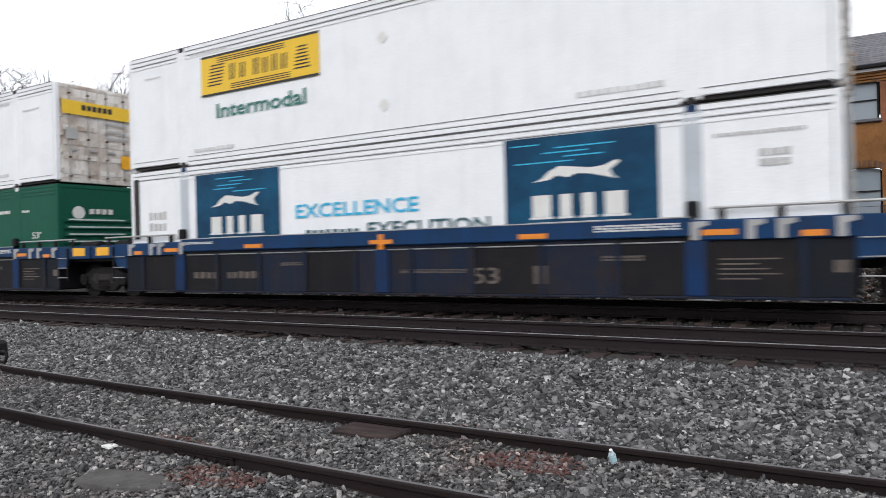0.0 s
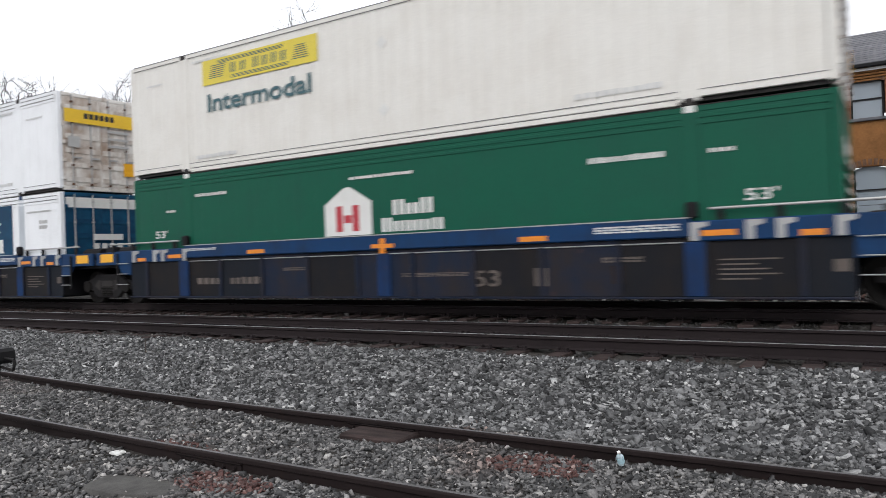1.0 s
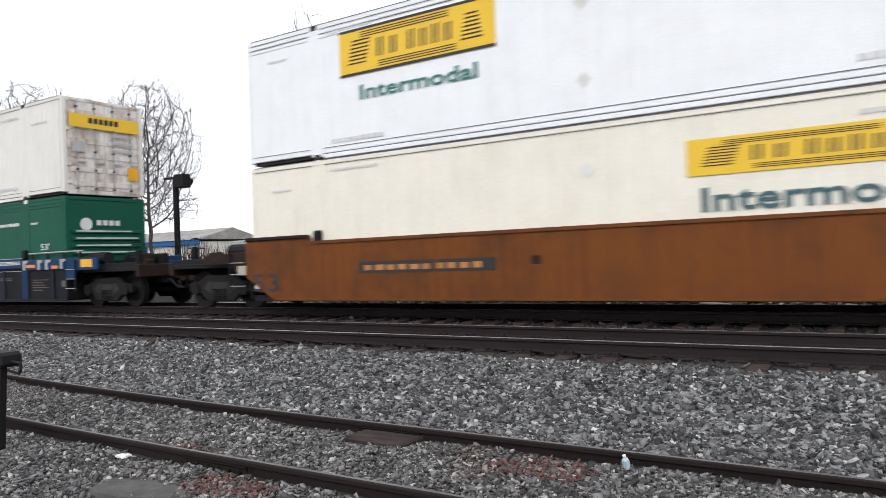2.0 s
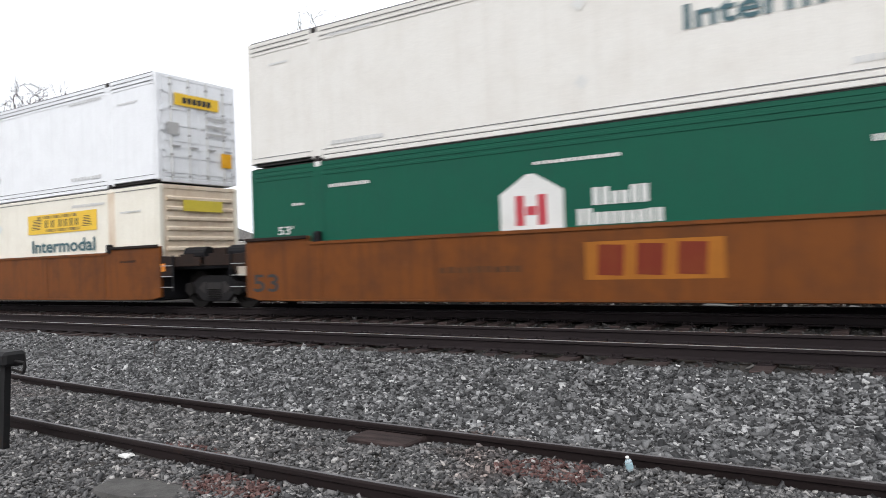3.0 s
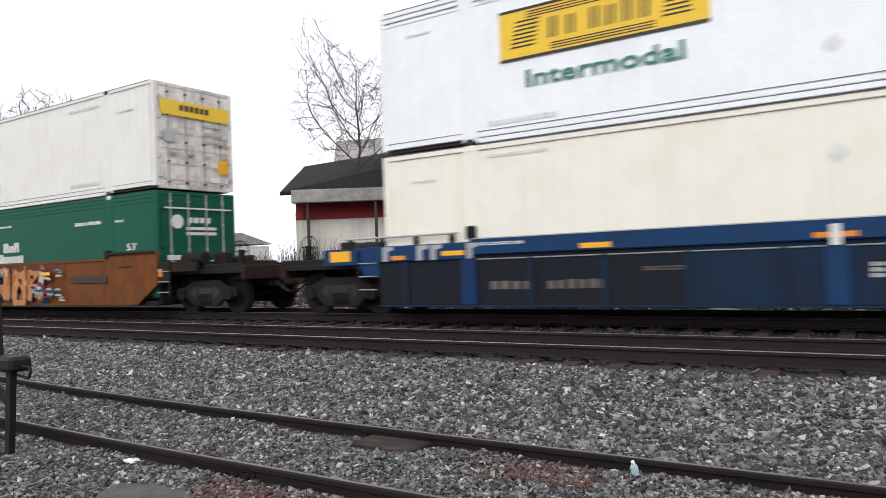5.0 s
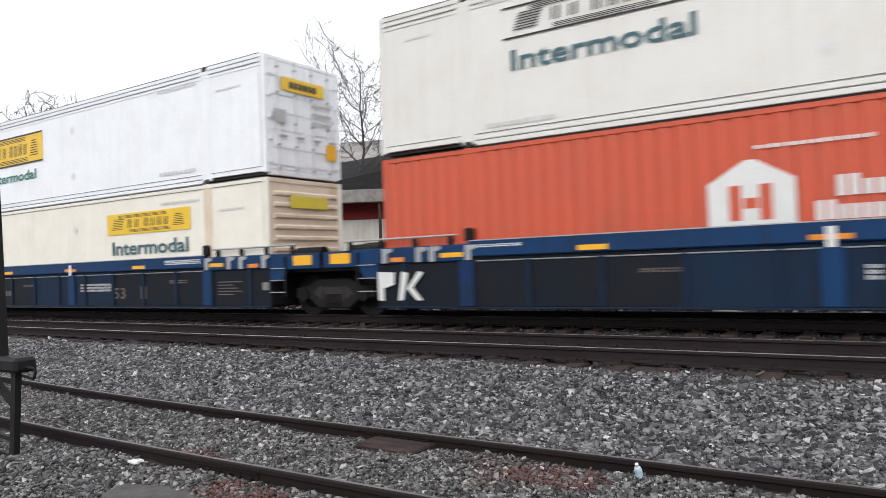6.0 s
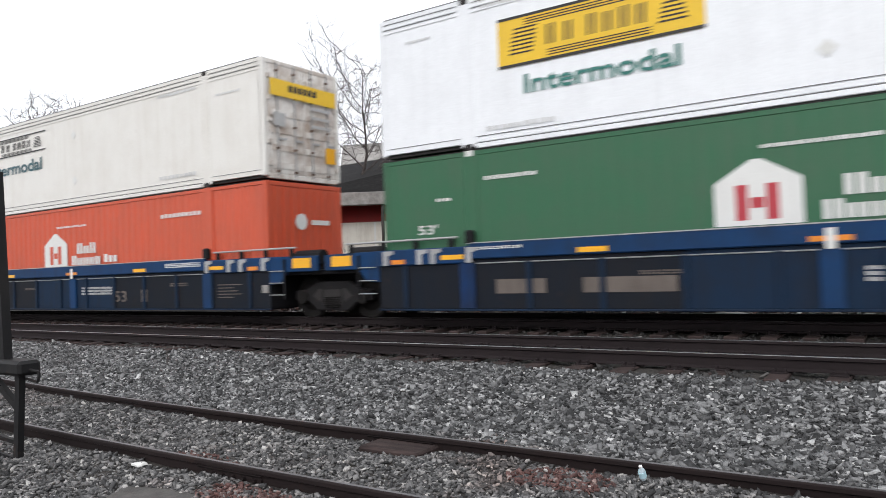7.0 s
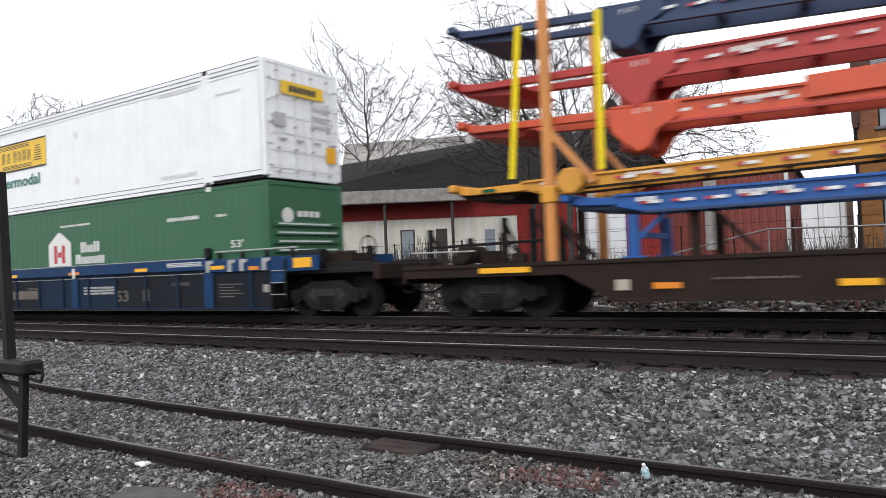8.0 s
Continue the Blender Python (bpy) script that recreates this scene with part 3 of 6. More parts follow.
def yellow_sign(c, x0, x1, z0, z1, mat="yellow", ink="black", border=True):
    """The haulier's yellow panel: edge lines, speed stripes and a row of plain letter bars."""
    p = plate("name_panel", x0, x1, z0, z1, FACE, mat, c, "yellow haulier's panel with black edge lines and bars") if mat else c
    w, h = x1 - x0, z1 - z0
    y = FACE - 0.004
    if border:
        for a, b in ((z0, z0 + h * 0.055), (z1 - h * 0.055, z1)):
            plate("edge_line", x0, x1, a, b, y, ink, p)
    for a, b in ((x0 + w * 0.27, x0 + w * 0.73),):
        for e in (0.115, 0.165, 0.215):
            plate("rule", a - w * 0.12, b, z1 - h * e, z1 - h * (e - 0.022), y, ink, p)
            plate("rule", a, b + w * 0.04, z0 + h * (e - 0.022), z0 + h * e, y, ink, p)
    for k in range(7):
        zz = z0 + h * (0.24 + 0.08 * k)
        plate("speed_stripe", x0 + w * (0.06 + 0.005 * k), x0 + w * (0.19 + 0.005 * k), zz, zz + h * 0.032, y, ink, p)
        plate("speed_stripe", x0 + w * (0.80 + 0.005 * k), x0 + w * (0.93 - 0.004 * k), zz, zz + h * 0.032, y, ink, p)
    # upright bars in pairs, in two groups
    bm = B()
    for k, u in enumerate((0.262, 0.352, 0.468, 0.545, 0.622, 0.700)):
        a, bw = x0 + w * u, w * 0.055
        lo, hi = z0 + h * 0.31, z1 - h * (0.30 + 0.03 * (k % 2))
        for f, g in ((0.0, 0.26), (0.56, 0.82)):
            slab(bm, [(a + bw * f, lo), (a + bw * g, lo), (a + bw * (g + 0.07), hi), (a + bw * (f + 0.07), hi)], y, y + 0.002)
    tagged(part("name_mark", bm, ink, p), kind="stuff")


def word_intermodal(c, x0, x1, z0, z1, mat="lettergreen"):
    words("lettering", "Intermodal", x0, x1, z0, z1, FACE - 0.002, mat, c, 0.022)


def small_marks(c, ink="faintmark", green=False):
    y = FACE
    bars("small_writing", 2.5, 3.9, 0.30, 0.42, y, 9, ink, c)
    bars("small_writing", 12.2, 13.7, 0.34, 0.47, y, 9, ink, c)
    bars("small_writing", 2.45, 3.7, 2.62, 2.70, y, 10, ink, c)
    bars("small_writing", 12.2, 13.8, 2.50, 2.60, y, 12, ink, c)
    bars("small_writing", 0.7, 1.3, 2.30, 2.36, y, 6, ink, c)
    bars("small_writing", 14.5, 15.4, 2.2, 2.27, y, 8, ink, c)
    if not green:
        for zz in (0.75, 2.1):
            part("placard_holder", slab(B(), [(8.02, zz), (8.15, zz - 0.14), (8.28, zz), (8.15, zz + 0.14)], FACE, FACE + 0.004), "mark", c, "diamond placard holder")


def house_sign(c, x0, ground_z0, kind="red", inc=False):
    """A house-shaped emblem with upright bars and two rows of plain letter blocks beside it."""
    y = FACE
    w, z0 = 1.25, ground_z0
    o = [(x0, z0), (x0 + w, z0), (x0 + w, z0 + 0.68), (x0 + w * 0.56, z0 + 1.0), (x0 + w * 0.44, z0 + 1.0), (x0, z0 + 0.66)]
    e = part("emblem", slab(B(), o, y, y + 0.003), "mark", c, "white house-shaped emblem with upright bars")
    ink = "hubred" if kind == "red" else kind
    for a in (0.25, 0.60):
        plate("emblem_bar", x0 + w * a, x0 + w * (a + 0.14), z0 + 0.08, z0 + 0.62, y - 0.004, ink, e)
    plate("emblem_bar", x0 + w * 0.42, x0 + w * 0.58, z0 + 0.26, z0 + 0.42, y - 0.004, ink, e)
    bm = B()
    X = x0 + 1.78
    for r, (n, w2, off, hh) in enumerate(((3, 1.0, 0.0, 0.30), (5, 1.5, -0.28, 0.28))):
        zz = z0 + (0.36 if r == 0 else 0.03)
        tall = ((1.0, 0.72, 1.0), (1.0, 0.74, 0.74, 0.74, 0.8))[r]
        for i in range(n):
            a, w3 = X + off + i * w2 / n, w2 / n * 0.84
            for f, g in ((0.0, 0.40), (0.58, 1.0)):
                box(bm, a + w3 * f, a + w3 * g, y, y + 0.002, zz, zz + hh * tall[i])
    if inc:
        for i in range(3):
            box(bm, X + 1.38 + i * 0.22, X + 1.54 + i * 0.22, y, y + 0.002, z0 + 0.07, z0 + 0.30 - 0.05 * (i > 0))
    tagged(part("name_mark", bm, "mark", c), kind="stuff")
    bars("small_writing", x0 + 0.7, x0 + 2.3, z0 + 1.14, z0 + 1.22, y, 14, "mark", c)


def green_marks(c, left_number=True):
    y = FACE
    bars("number_mark", 12.4, 13.7, 2.13, 2.26, y, 10, "mark", c)
    bars("number_mark", 2.4, 3.5, 2.30, 2.40, y, 9, "mark", c)
    bars("small_writing", 14.35, 14.75, 2.13, 2.22, y, 4, "mark", c)
    bars("small_writing", 1.3, 1.65, 1.98, 2.06, y, 4, "mark", c)
    words("lettering", "53'", 14.85, 15.30, 1.36, 1.55, y, "mark", c)
    words("lettering", "53'", 0.85, 1.30, 1.36, 1.55, y, "mark", c)


def green_end(c, louvre=True):
    part("round_mark", rod(B(), (CL + 0.016, 0.62, 2.08), (CL + 0.020, 0.62, 2.08), 0.19, n=20), "mark", c, "white round emblem")
    bm = B()
    for k in range(4):
        box(bm, CL + 0.016, CL + 0.019, 0.95 + k * 0.2, 1.1 + k * 0.2, 2.05, 2.2)
    tagged(part("name_mark", bm, "mark", c), kind="stuff")
    for k in range(0 if louvre else 2):
        end_mark(c, "number_mark", 0.9, 1.9, 1.72 + k * 0.14, 1.8 + k * 0.14, "mark", off=0.016)


# ---- lower and upper container of each car: left end at 0 s, and the seam's height
S0 = [-36.14, -16.63, 2.94, 26.73, 46.28, 65.72, 89.34, 108.88, 128.49]
LOW, UP = 0.33, 3.235
MOVERS = []


def moving(ob):
    MOVERS.append(ob)
    return ob


def green_container(i, key="green", end="door", label="dark green container with white house emblem in a well car"):
    c = moving(container("container", S0[i], LOW, key, "smooth" if key == "green" else "faint", end, label, cast="mark", double_top=key == "green"))
    house_sign(c, 6.5, 1.17)
    green_marks(c)
    green_end(c, end == "louvre")
    if end == "door":
        for k in range(6):
            y0 = 0.25 + (k % 3) * 0.75
            end_mark(c, "number_mark", y0, y0 + 0.5, 0.75 + 0.3 * (k // 3), 0.88 + 0.3 * (k // 3), "mark")
        end_mark(c, "white_band", 0.2, 2.4, 2.42, 2.46, "mark")
    return c


def white_container(i, key, style, sign, zs, zi, end, label, x0=2.8, end_paint=None, ink="faintmark"):
    c = moving(container("container", S0[i], UP, key, style, end, label, end_paint=end_paint, cast="gap", double_top=style == "smooth"))
    if sign == "yellow":
        yellow_sign(c, x0, x0 + 3.7, zs[0] - UP, zs[1] - UP)
    elif sign == "pale":
        yellow_sign(c, x0, x0 + 3.65, zs[0] - UP, zs[1] - UP, "yellow2", "letternavy", False)
    else:
        yellow_sign(c, x0, x0 + 3.7, zs[0] - UP, zs[1] - UP, None, "black")
    if zs[1] - zs[0] > 0.8:
        word_intermodal(c, x0 + 0.5, x0 + 3.3, zi[0] - UP, zi[1] - UP)
    else:
        word_intermodal(c, x0 + 0.15, x0 + 3.45, zi[0] - UP, zi[1] - UP, "letternavy")
    small_marks(c, ink)
    if end == "door":
        y2 = 2.0 if end_paint else 1.95
        p = end_mark(c, "end_panel", 0.5 if not end_paint else 0.16, y2 if not end_paint else 2.42, 2.10 if not end_paint else 2.02, 2.42, "yellow", "yellow name panel across the doors")
        bm = B()
        for k in range(6):
            a = 0.75 + k * (y2 - 1.0) / 6
            box(bm, CL + 0.067, CL + 0.069, a, a + 0.13, 2.17, 2.33)
        tagged(part("name_mark", bm, "black", p), kind="stuff")
        end_mark(c, "warning_sign", 2.0, 2.35, 0.55, 0.95, "amberbright", "yellow warning sign")
        end_mark(c, "vent_plate", 0.25, 0.62, 1.30, 1.62, "greymark", "grey data plate")
        for k in range(3):
            end_mark(c, "number_mark", 1.5, 2.2, 1.4 + 0.22 * k, 1.47 + 0.22 * k, "greymark")
    return c


def build_containers():
    green_container(0, "green", "louvre")
    white_container(0, "white", "smooth", "yellow", (4.85, 5.8), (4.35, 4.65), "door", "white container with rusty yellow-banded doors, stacked on another", end_paint="dirtywhite")
    kllm()
    white_container(1, "white", "smooth", "yellow", (4.83, 5.78), (4.28, 4.62), "door", "white container with yellow panel and rusty doors, stacked on another", end_paint="dirtywhite")
    green_container(2, "green", "louvre")
    white_container(2, "offwhite", "ribbed", "pale", (5.27, 5.86), (4.62, 5.05), "door", "off-white ribbed container with pale yellow panel, stacked on a green one", end_paint="dirtywhite")
    cream(3)
    white_container(3, "white", "smooth", "yellow", (4.88, 5.84), (4.36, 4.66), "door", "clean white container with yellow panel, stacked on a cream one")
    green_container(4, "green", "door")
    white_container(4, "offwhite", "smooth", "plain", (5.10, 5.73), (4.52, 4.92), "ribs", "off-white container with black-lined name panel, stacked on a green one", x0=9.74)
    green_container(5, "green", "door")
    white_container(5, "offwhite", "ribbed", "pale", (5.14, 5.72), (4.60, 4.98), "door", "off-white ribbed container with pale yellow panel and rust-streaked doors", end_paint="dirtywhite")
    cream(6)
    white_container(6, "white", "smooth", "yellow", (4.65, 5.58), (4.14, 4.45), "door", "clean white container with yellow panel, stacked on a cream one")
    red = moving(container("container", S0[7], LOW, "red", "deep", "plain", "faded orange-red corrugated container with white house emblem", cast="red"))
    house_sign(red, 6.4, 1.14, "red2", True)
    bars("number_mark", 12.2, 13.85, 2.24, 2.38, FACE, 10, "mark", red)
    part("round_mark", rod(B(), (CL + 0.016, 1.1, 1.95), (CL + 0.02, 1.1, 1.95), 0.2, n=20), "mark", red, "white round emblem")
    end_mark(red, "number_mark", 1.45, 2.1, 1.88, 2.0, "mark", off=0.016)
    white_container(7, "offwhite", "smooth", "plain", (5.11, 5.70), (4.52, 4.90), "door", "weathered off-white container with black-lined panel and streaked doors", x0=2.9, end_paint="dirtywhite")
    green_container(8, "green2", "louvre", "faded green container with white house emblem in a well car")
    white_container(8, "white", "smooth", "yellow", (4.64, 5.56), (4.12, 4.47), "door", "clean bright white container with yellow panel, stacked on a green one")


def cream(i):
    c = moving(container("container", S0[i], LOW, "cream", "faint", "ribs", "cream ribbed container with yellow panel in a well car", cast="cream", end_paint="stained"))
    yellow_sign(c, 9.8, 13.4, 2.17 - LOW, 2.74 - LOW, "yellow", "black", False)
    word_intermodal(c, 10.0, 13.3, 1.60 - LOW, 1.98 - LOW, "letternavy")
    small_marks(c)
    end_mark(c, "end_panel", 0.7, 2.0, 2.2, 2.5, "yellow2", "pale yellow name panel", off=0.04)


def kllm():
    c = moving(container("container", S0[1], LOW, "white", "smooth", "door", "white container with navy picture panels and cyan lettering", end_paint="navy", cast="carblue", double_top=True, post="postgrey"))
    # no hollow here: a dark plate paints the recess's shade
    part("unit_recess", box(B(), 0.14, 0.34, FACE, FACE + 0.01, 1.2, 2.72), "gap", c, "dark plate painting a shaded recess beside the front frame")
    part("unit_panel", soften(box(B(), 0.40, 1.86, FACE, FACE + 0.02, 1.16, 2.60), 0.004), "white", c, "white front service panel")
    for k, x0 in enumerate((2.5, 10.8)):
        p = plate("picture_panel", x0, x0 + 2.75, 1.10, 2.66, FACE, "navy", c, "navy panel with a leaping animal shape and white bars")
        y = FACE - 0.004
        rnd = random.Random(k)
        for j in range(5):
            a, zz = x0 + rnd.uniform(0.0, 1.5), 2.2 + 0.08 * j
            plate("light_streak", a, a + rnd.uniform(0.5, 1.2), zz, zz + 0.022, y, "cyan", p)
        # leaping animal as one plain streamlined shape
        o = [(0.55, 1.87), (0.72, 1.93), (0.86, 2.05), (1.05, 2.13), (1.3, 2.10), (1.6, 2.06), (1.85, 2.08), (2.05, 2.16), (2.12, 2.13), (1.95, 2.0), (2.0, 1.9), (2.1, 1.84), (1.85, 1.9), (1.6, 1.96), (1.35, 1.98), (1.2, 1.92), (1.0, 1.97), (0.85, 1.9)]
        part("animal_shape", slab(B(), [(x0 + a, b) for a, b in o], y, y + 0.002), "mark", p)
        bm = B()
        for a in (0.5, 1.02, 1.42, 1.82):
            w = 0.44 if a in (0.5, 1.82) else 0.3
            box(bm, x0 + a + 0.03, x0 + a + w - 0.06, y, y + 0.002, 1.262, 1.64)
            box(bm, x0 + a - 0.01, x0 + a + w - 0.02, y, y + 0.002, 1.22, 1.26)
        tagged(part("name_mark", bm, "mark", p), kind="stuff")
        plate("rule", x0 + 0.45, x0 + 2.3, 1.15, 1.165, y, "mark", p)
    words("lettering", "EXCELLENCE", 5.72, 8.92, 1.49, 1.79, FACE, "cyan", c, 0.02)
    words("lettering", "EXECUTION", 7.66, 10.48, 1.06, 1.33, FACE, "letternavy", c, 0.02)
    bars("small_writing", 6.0, 7.5, 1.1, 1.25, FACE, 8, "letternavy", c)
    bars("number_mark", 0.75, 1.45, 1.35, 1.9, FACE - 0.003, 4, "greymark", c, rows=2)
    bars("number_mark", 15.05, 15.5, 1.85, 2.15, FACE, 3, "greymark", c, rows=2)
    bars("small_writing", 14.4, 15.7, 2.35, 2.42, FACE, 12, "greymark", c)
    end_mark(c, "animal_shape", 0.95, 1.9, 1.5, 1.68, "mark")
    for k in range(4):
        end_mark(c, "name_mark", 0.95 + k * 0.25, 1.12 + k * 0.25, 1.05, 1.4, "mark")
    end_mark(c, "white_band", 0.15, 2.44, 2.45, 2.75, "mark", "white band over the doors", off=0.016)


# ================= rail cars =================
MID = 13.015 - TRAIN_Y     # the track's centre line, across a car
WR = 0.457                 # wheel radius
SPINNERS = []
_truck = {}


def lathe(bm, profile, n=28):
    """Turns a profile of (radius, y) about the y axis."""
    rings = [[bm.verts.new((r * math.cos(k * math.tau / n), y, r * math.sin(k * math.tau / n))) for k in range(n)] for r, y in profile]
    for a, b in zip(rings, rings[1:]):
        for i in range(n):
            bm.faces.new((a[i], a[(i + 1) % n], b[(i + 1) % n], b[i]))
    bm.faces.new(rings[0]), bm.faces.new(rings[-1][::-1])


def truck_meshes():
    bolster = soften(box(B(), -0.24, 0.24, -1.02, 1.02, 0.42, 0.70), 0.03)
    frame_o = [(-1.12, 0.62), (-1.14, 0.40), (-0.70, 0.36), (-0.46, 0.17), (0.46, 0.17), (0.70, 0.36), (1.14, 0.40), (1.12, 0.62), (0.78, 0.66), (0.48, 0.82), (-0.48, 0.82), (-0.78, 0.66)]
    win = lambda s: [(s * 0.34, 0.36), (s * 0.58, 0.50), (s * 0.40, 0.66), (s * 0.30, 0.66)]
    fr = soften(slab(B(), frame_o, -0.07, 0.07), 0.025)
    # flat dark plates on the solid frame stand in for its shaded openings
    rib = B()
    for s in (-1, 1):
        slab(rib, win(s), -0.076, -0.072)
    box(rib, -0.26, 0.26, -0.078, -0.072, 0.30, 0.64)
    springs = B()
    for x in (-0.16, 0.0, 0.16):
        for k in range(6):
            rod(springs, (x, 0, 0.25 + k * 0.042), (x, 0, 0.27 + k * 0.042), 0.065, n=10)
    ws = B()
    for s in (-1, 1):
        y = s * 0.755
        prof = [(0.10, -0.10), (0.14, -0.08), (0.30, -0.02), (0.38, -0.04), (WR, -0.05), (WR, 0.03), (WR + 0.026, 0.045), (WR + 0.026, 0.07), (0.38, 0.07), (0.30, 0.03), (0.14, 0.08), (0.10, 0.10)]
        lathe(ws, [(r, y - s * v) for r, v in prof])
    lathe(ws, [(0.085, -1.02), (0.085, 1.02)], 12)
    cap = B()
    lathe(cap, [(0.15, -0.10), (0.16, -0.04), (0.16, 0.10)], 14)
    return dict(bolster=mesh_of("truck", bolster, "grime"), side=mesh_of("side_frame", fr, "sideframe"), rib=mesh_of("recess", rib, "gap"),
                springs=mesh_of("spring_nest", springs, "wheel"), ws=mesh_of("wheelset", ws, "wheel"), cap=mesh_of("bearing_cap", cap, "wheel"))


def truck(car, x):
    """A two-axle bogie with cast side frames, springs and turning wheelsets."""
    if not _truck:
        _truck.update(truck_meshes())
    t = part("truck", _truck["bolster"], "", car, "grimy cast steel two-axle bogie", at=(x, MID, 0))
    for s in (-1, 1):
        f = part("side_frame", _truck["side"], "", t, at=(0, s * 1.0, 0))
        tagged(part("spring_nest", _truck["springs"], "", t, at=(0, s * 1.08, 0)), kind="stuff")
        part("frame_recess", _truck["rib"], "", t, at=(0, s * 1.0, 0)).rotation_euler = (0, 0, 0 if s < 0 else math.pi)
        for d in (-0.875, 0.875):
            part("bearing_cap", _truck["cap"], "", t, at=(d, s * 1.02, WR + 0.02)).rotation_euler = (0, 0, 0 if s < 0 else math.pi)
    for d in (-0.875, 0.875):
        SPINNERS.append((part("wheelset", _truck["ws"], "", t, "brown steel wheels on an axle", at=(d, 0, WR)), d))
    return t


def coupler(car, x, s):
    bm = B()
    box(bm, min(x, x + s * 0.7), max(x, x + s * 0.7), MID - 0.08, MID + 0.08, 0.74, 0.94)
    part("coupler_shank", soften(bm, 0.02), "rustdark", car)
    part("knuckle", soften(slab(B(), [(x + s * 0.6, 0.66), (x + s * 0.98, 0.66), (x + s * 1.02, 0.8), (x + s * 0.98, 1.0), (x + s * 0.6, 1.0)], MID - 0.2, MID + 0.16), 0.03), "rustdark", car, "rusty knuckle coupler")
    hose = B()
    p = Vector((x + s * 0.3, MID - 0.45, 0.75))
    for k in range(5):
        q = p + Vector((s * 0.15, 0.05, (-0.16, -0.1, 0.0, 0.06, 0.12)[k]))
        rod(hose, p, q, 0.025, n=6)
        p = q
    part("air_hose", hose, "grime", car, "black rubber air hose")


def car_end(car, s, reach, paintkey, blue):
    """The platform beyond the well at one end; s is -1 or 1, reach its length."""
    x0 = -0.12 if s < 0 else CL + 0.12
    x1 = x0 + s * reach
    a, b = min(x0, x1), max(x0, x1)
    part("end_deck", soften(box(B(), a, b, 0.12, 2.55, 0.98, 1.10), 0.015), "grime", car)
    part("centre_sill", soften(box(B(), a, b, MID - 0.33, MID + 0.33, 0.62, 0.98), 0.02), "grime", car)
    for y in (-0.10, 2.58):
        wing = slab(B(), [(x0, 0.78), (x0, 1.42 if blue else 1.34), (x0 + s * min(reach, 1.5), 1.40 if blue else 1.28), (x0 + s * min(reach, 1.5), 1.06), (x0 + s * 0.55, 1.06), (x0 + s * 0.35, 0.80)], y, y + 0.08)
        part("end_wing", soften(wing, 0.012), paintkey if blue else "rustdark", car)
    if reach > 2:
        for y in (0.15, 2.4):
            part("deck_edge", soften(box(B(), min(x0 + s * 1.5, x1), max(x0 + s * 1.5, x1), y, y + 0.1, 1.0, 1.22), 0.012), "grime", car)
        part("end_sill", soften(box(B(), x1 - 0.08, x1 + 0.08, 0.1, 2.57, 0.82, 1.16), 0.015), "rustdark", car)
        coupler(car, x1, s)
        bw = B()
        for k in range(16):
            p, q = (k * math.tau / 16, (k + 1) * math.tau / 16)
            rod(bw, (x1 - s * 0.5, 0.5 + 0.27 * math.cos(p), 1.5 + 0.27 * math.sin(p)), (x1 - s * 0.5, 0.5 + 0.27 * math.cos(q), 1.5 + 0.27 * math.sin(q)), 0.016, n=5)
        for k in range(4):
            p = k * math.tau / 4
            rod(bw, (x1 - s * 0.5, 0.5, 1.5), (x1 - s * 0.5, 0.5 + 0.27 * math.cos(p), 1.5 + 0.27 * math.sin(p)), 0.012, n=5)
        part("brake_wheel", bw, "grime", car, "hand brake wheel")
        part("brake_stand", soften(box(B(), x1 - s * 0.46 - 0.06, x1 - s * 0.46 + 0.06, 0.42, 0.58, 1.1, 1.55), 0.01), "grime", car)
    wall_x = x0 - s * 0.03
    part("end_bulkhead", soften(box(B(), wall_x - 0.02, wall_x + 0.02, -0.02, 2.62, 0.24, 1.32), 0.008), "grime", car, "dark end wall of the well")
    # locks, hoses and fittings that crowd the platform
    rnd = random.Random(int(car.location.x * 7 + s))
    for k in range(6):
        fx = x0 + s * rnd.uniform(0.2, min(reach, 1.6))
        fy = rnd.uniform(0.25, 2.2)
        w, hgt = rnd.uniform(0.1, 0.3), rnd.uniform(0.15, 0.5)
        part("platform_fitting", soften(box(B(), fx - w, fx + w, fy, fy + w, 1.1, 1.1 + hgt), 0.03), rnd.choice(("grime", "rustdark", "rustdark")), car)
    cyl = rod(B(), (x0 + s * 0.35, 0.5, 1.38), (x0 + s * 1.15, 0.5, 1.38), 0.17, n=14)
    part("brake_cylinder", cyl, "grime", car, "round black brake cylinder")
    for k in range(3):
        g = rod(B(), (x0 + s * 0.06, -0.14, 0.55 + k * 0.27), (x0 + s * 0.52, -0.14, 0.55 + k * 0.27), 0.011, n=6)
        part("ladder_rung", g, "silver", car, "pale worn step rung")
    part("ladder_stile", box(B(), min(x0 + s * 0.50, x0 + s * 0.54), max(x0 + s * 0.50, x0 + s * 0.54), -0.15, -0.11, 0.45, 1.35), "grime", car)
    part("yellow_marker", box(B(), min(x0 + s * 0.75, x0 + s * 1.3), max(x0 + s * 0.75, x0 + s * 1.3), -0.106, -0.102, 1.14, 1.36), "amberbright" if blue else "rustdark", car, "yellow reflective marker" if blue else "")


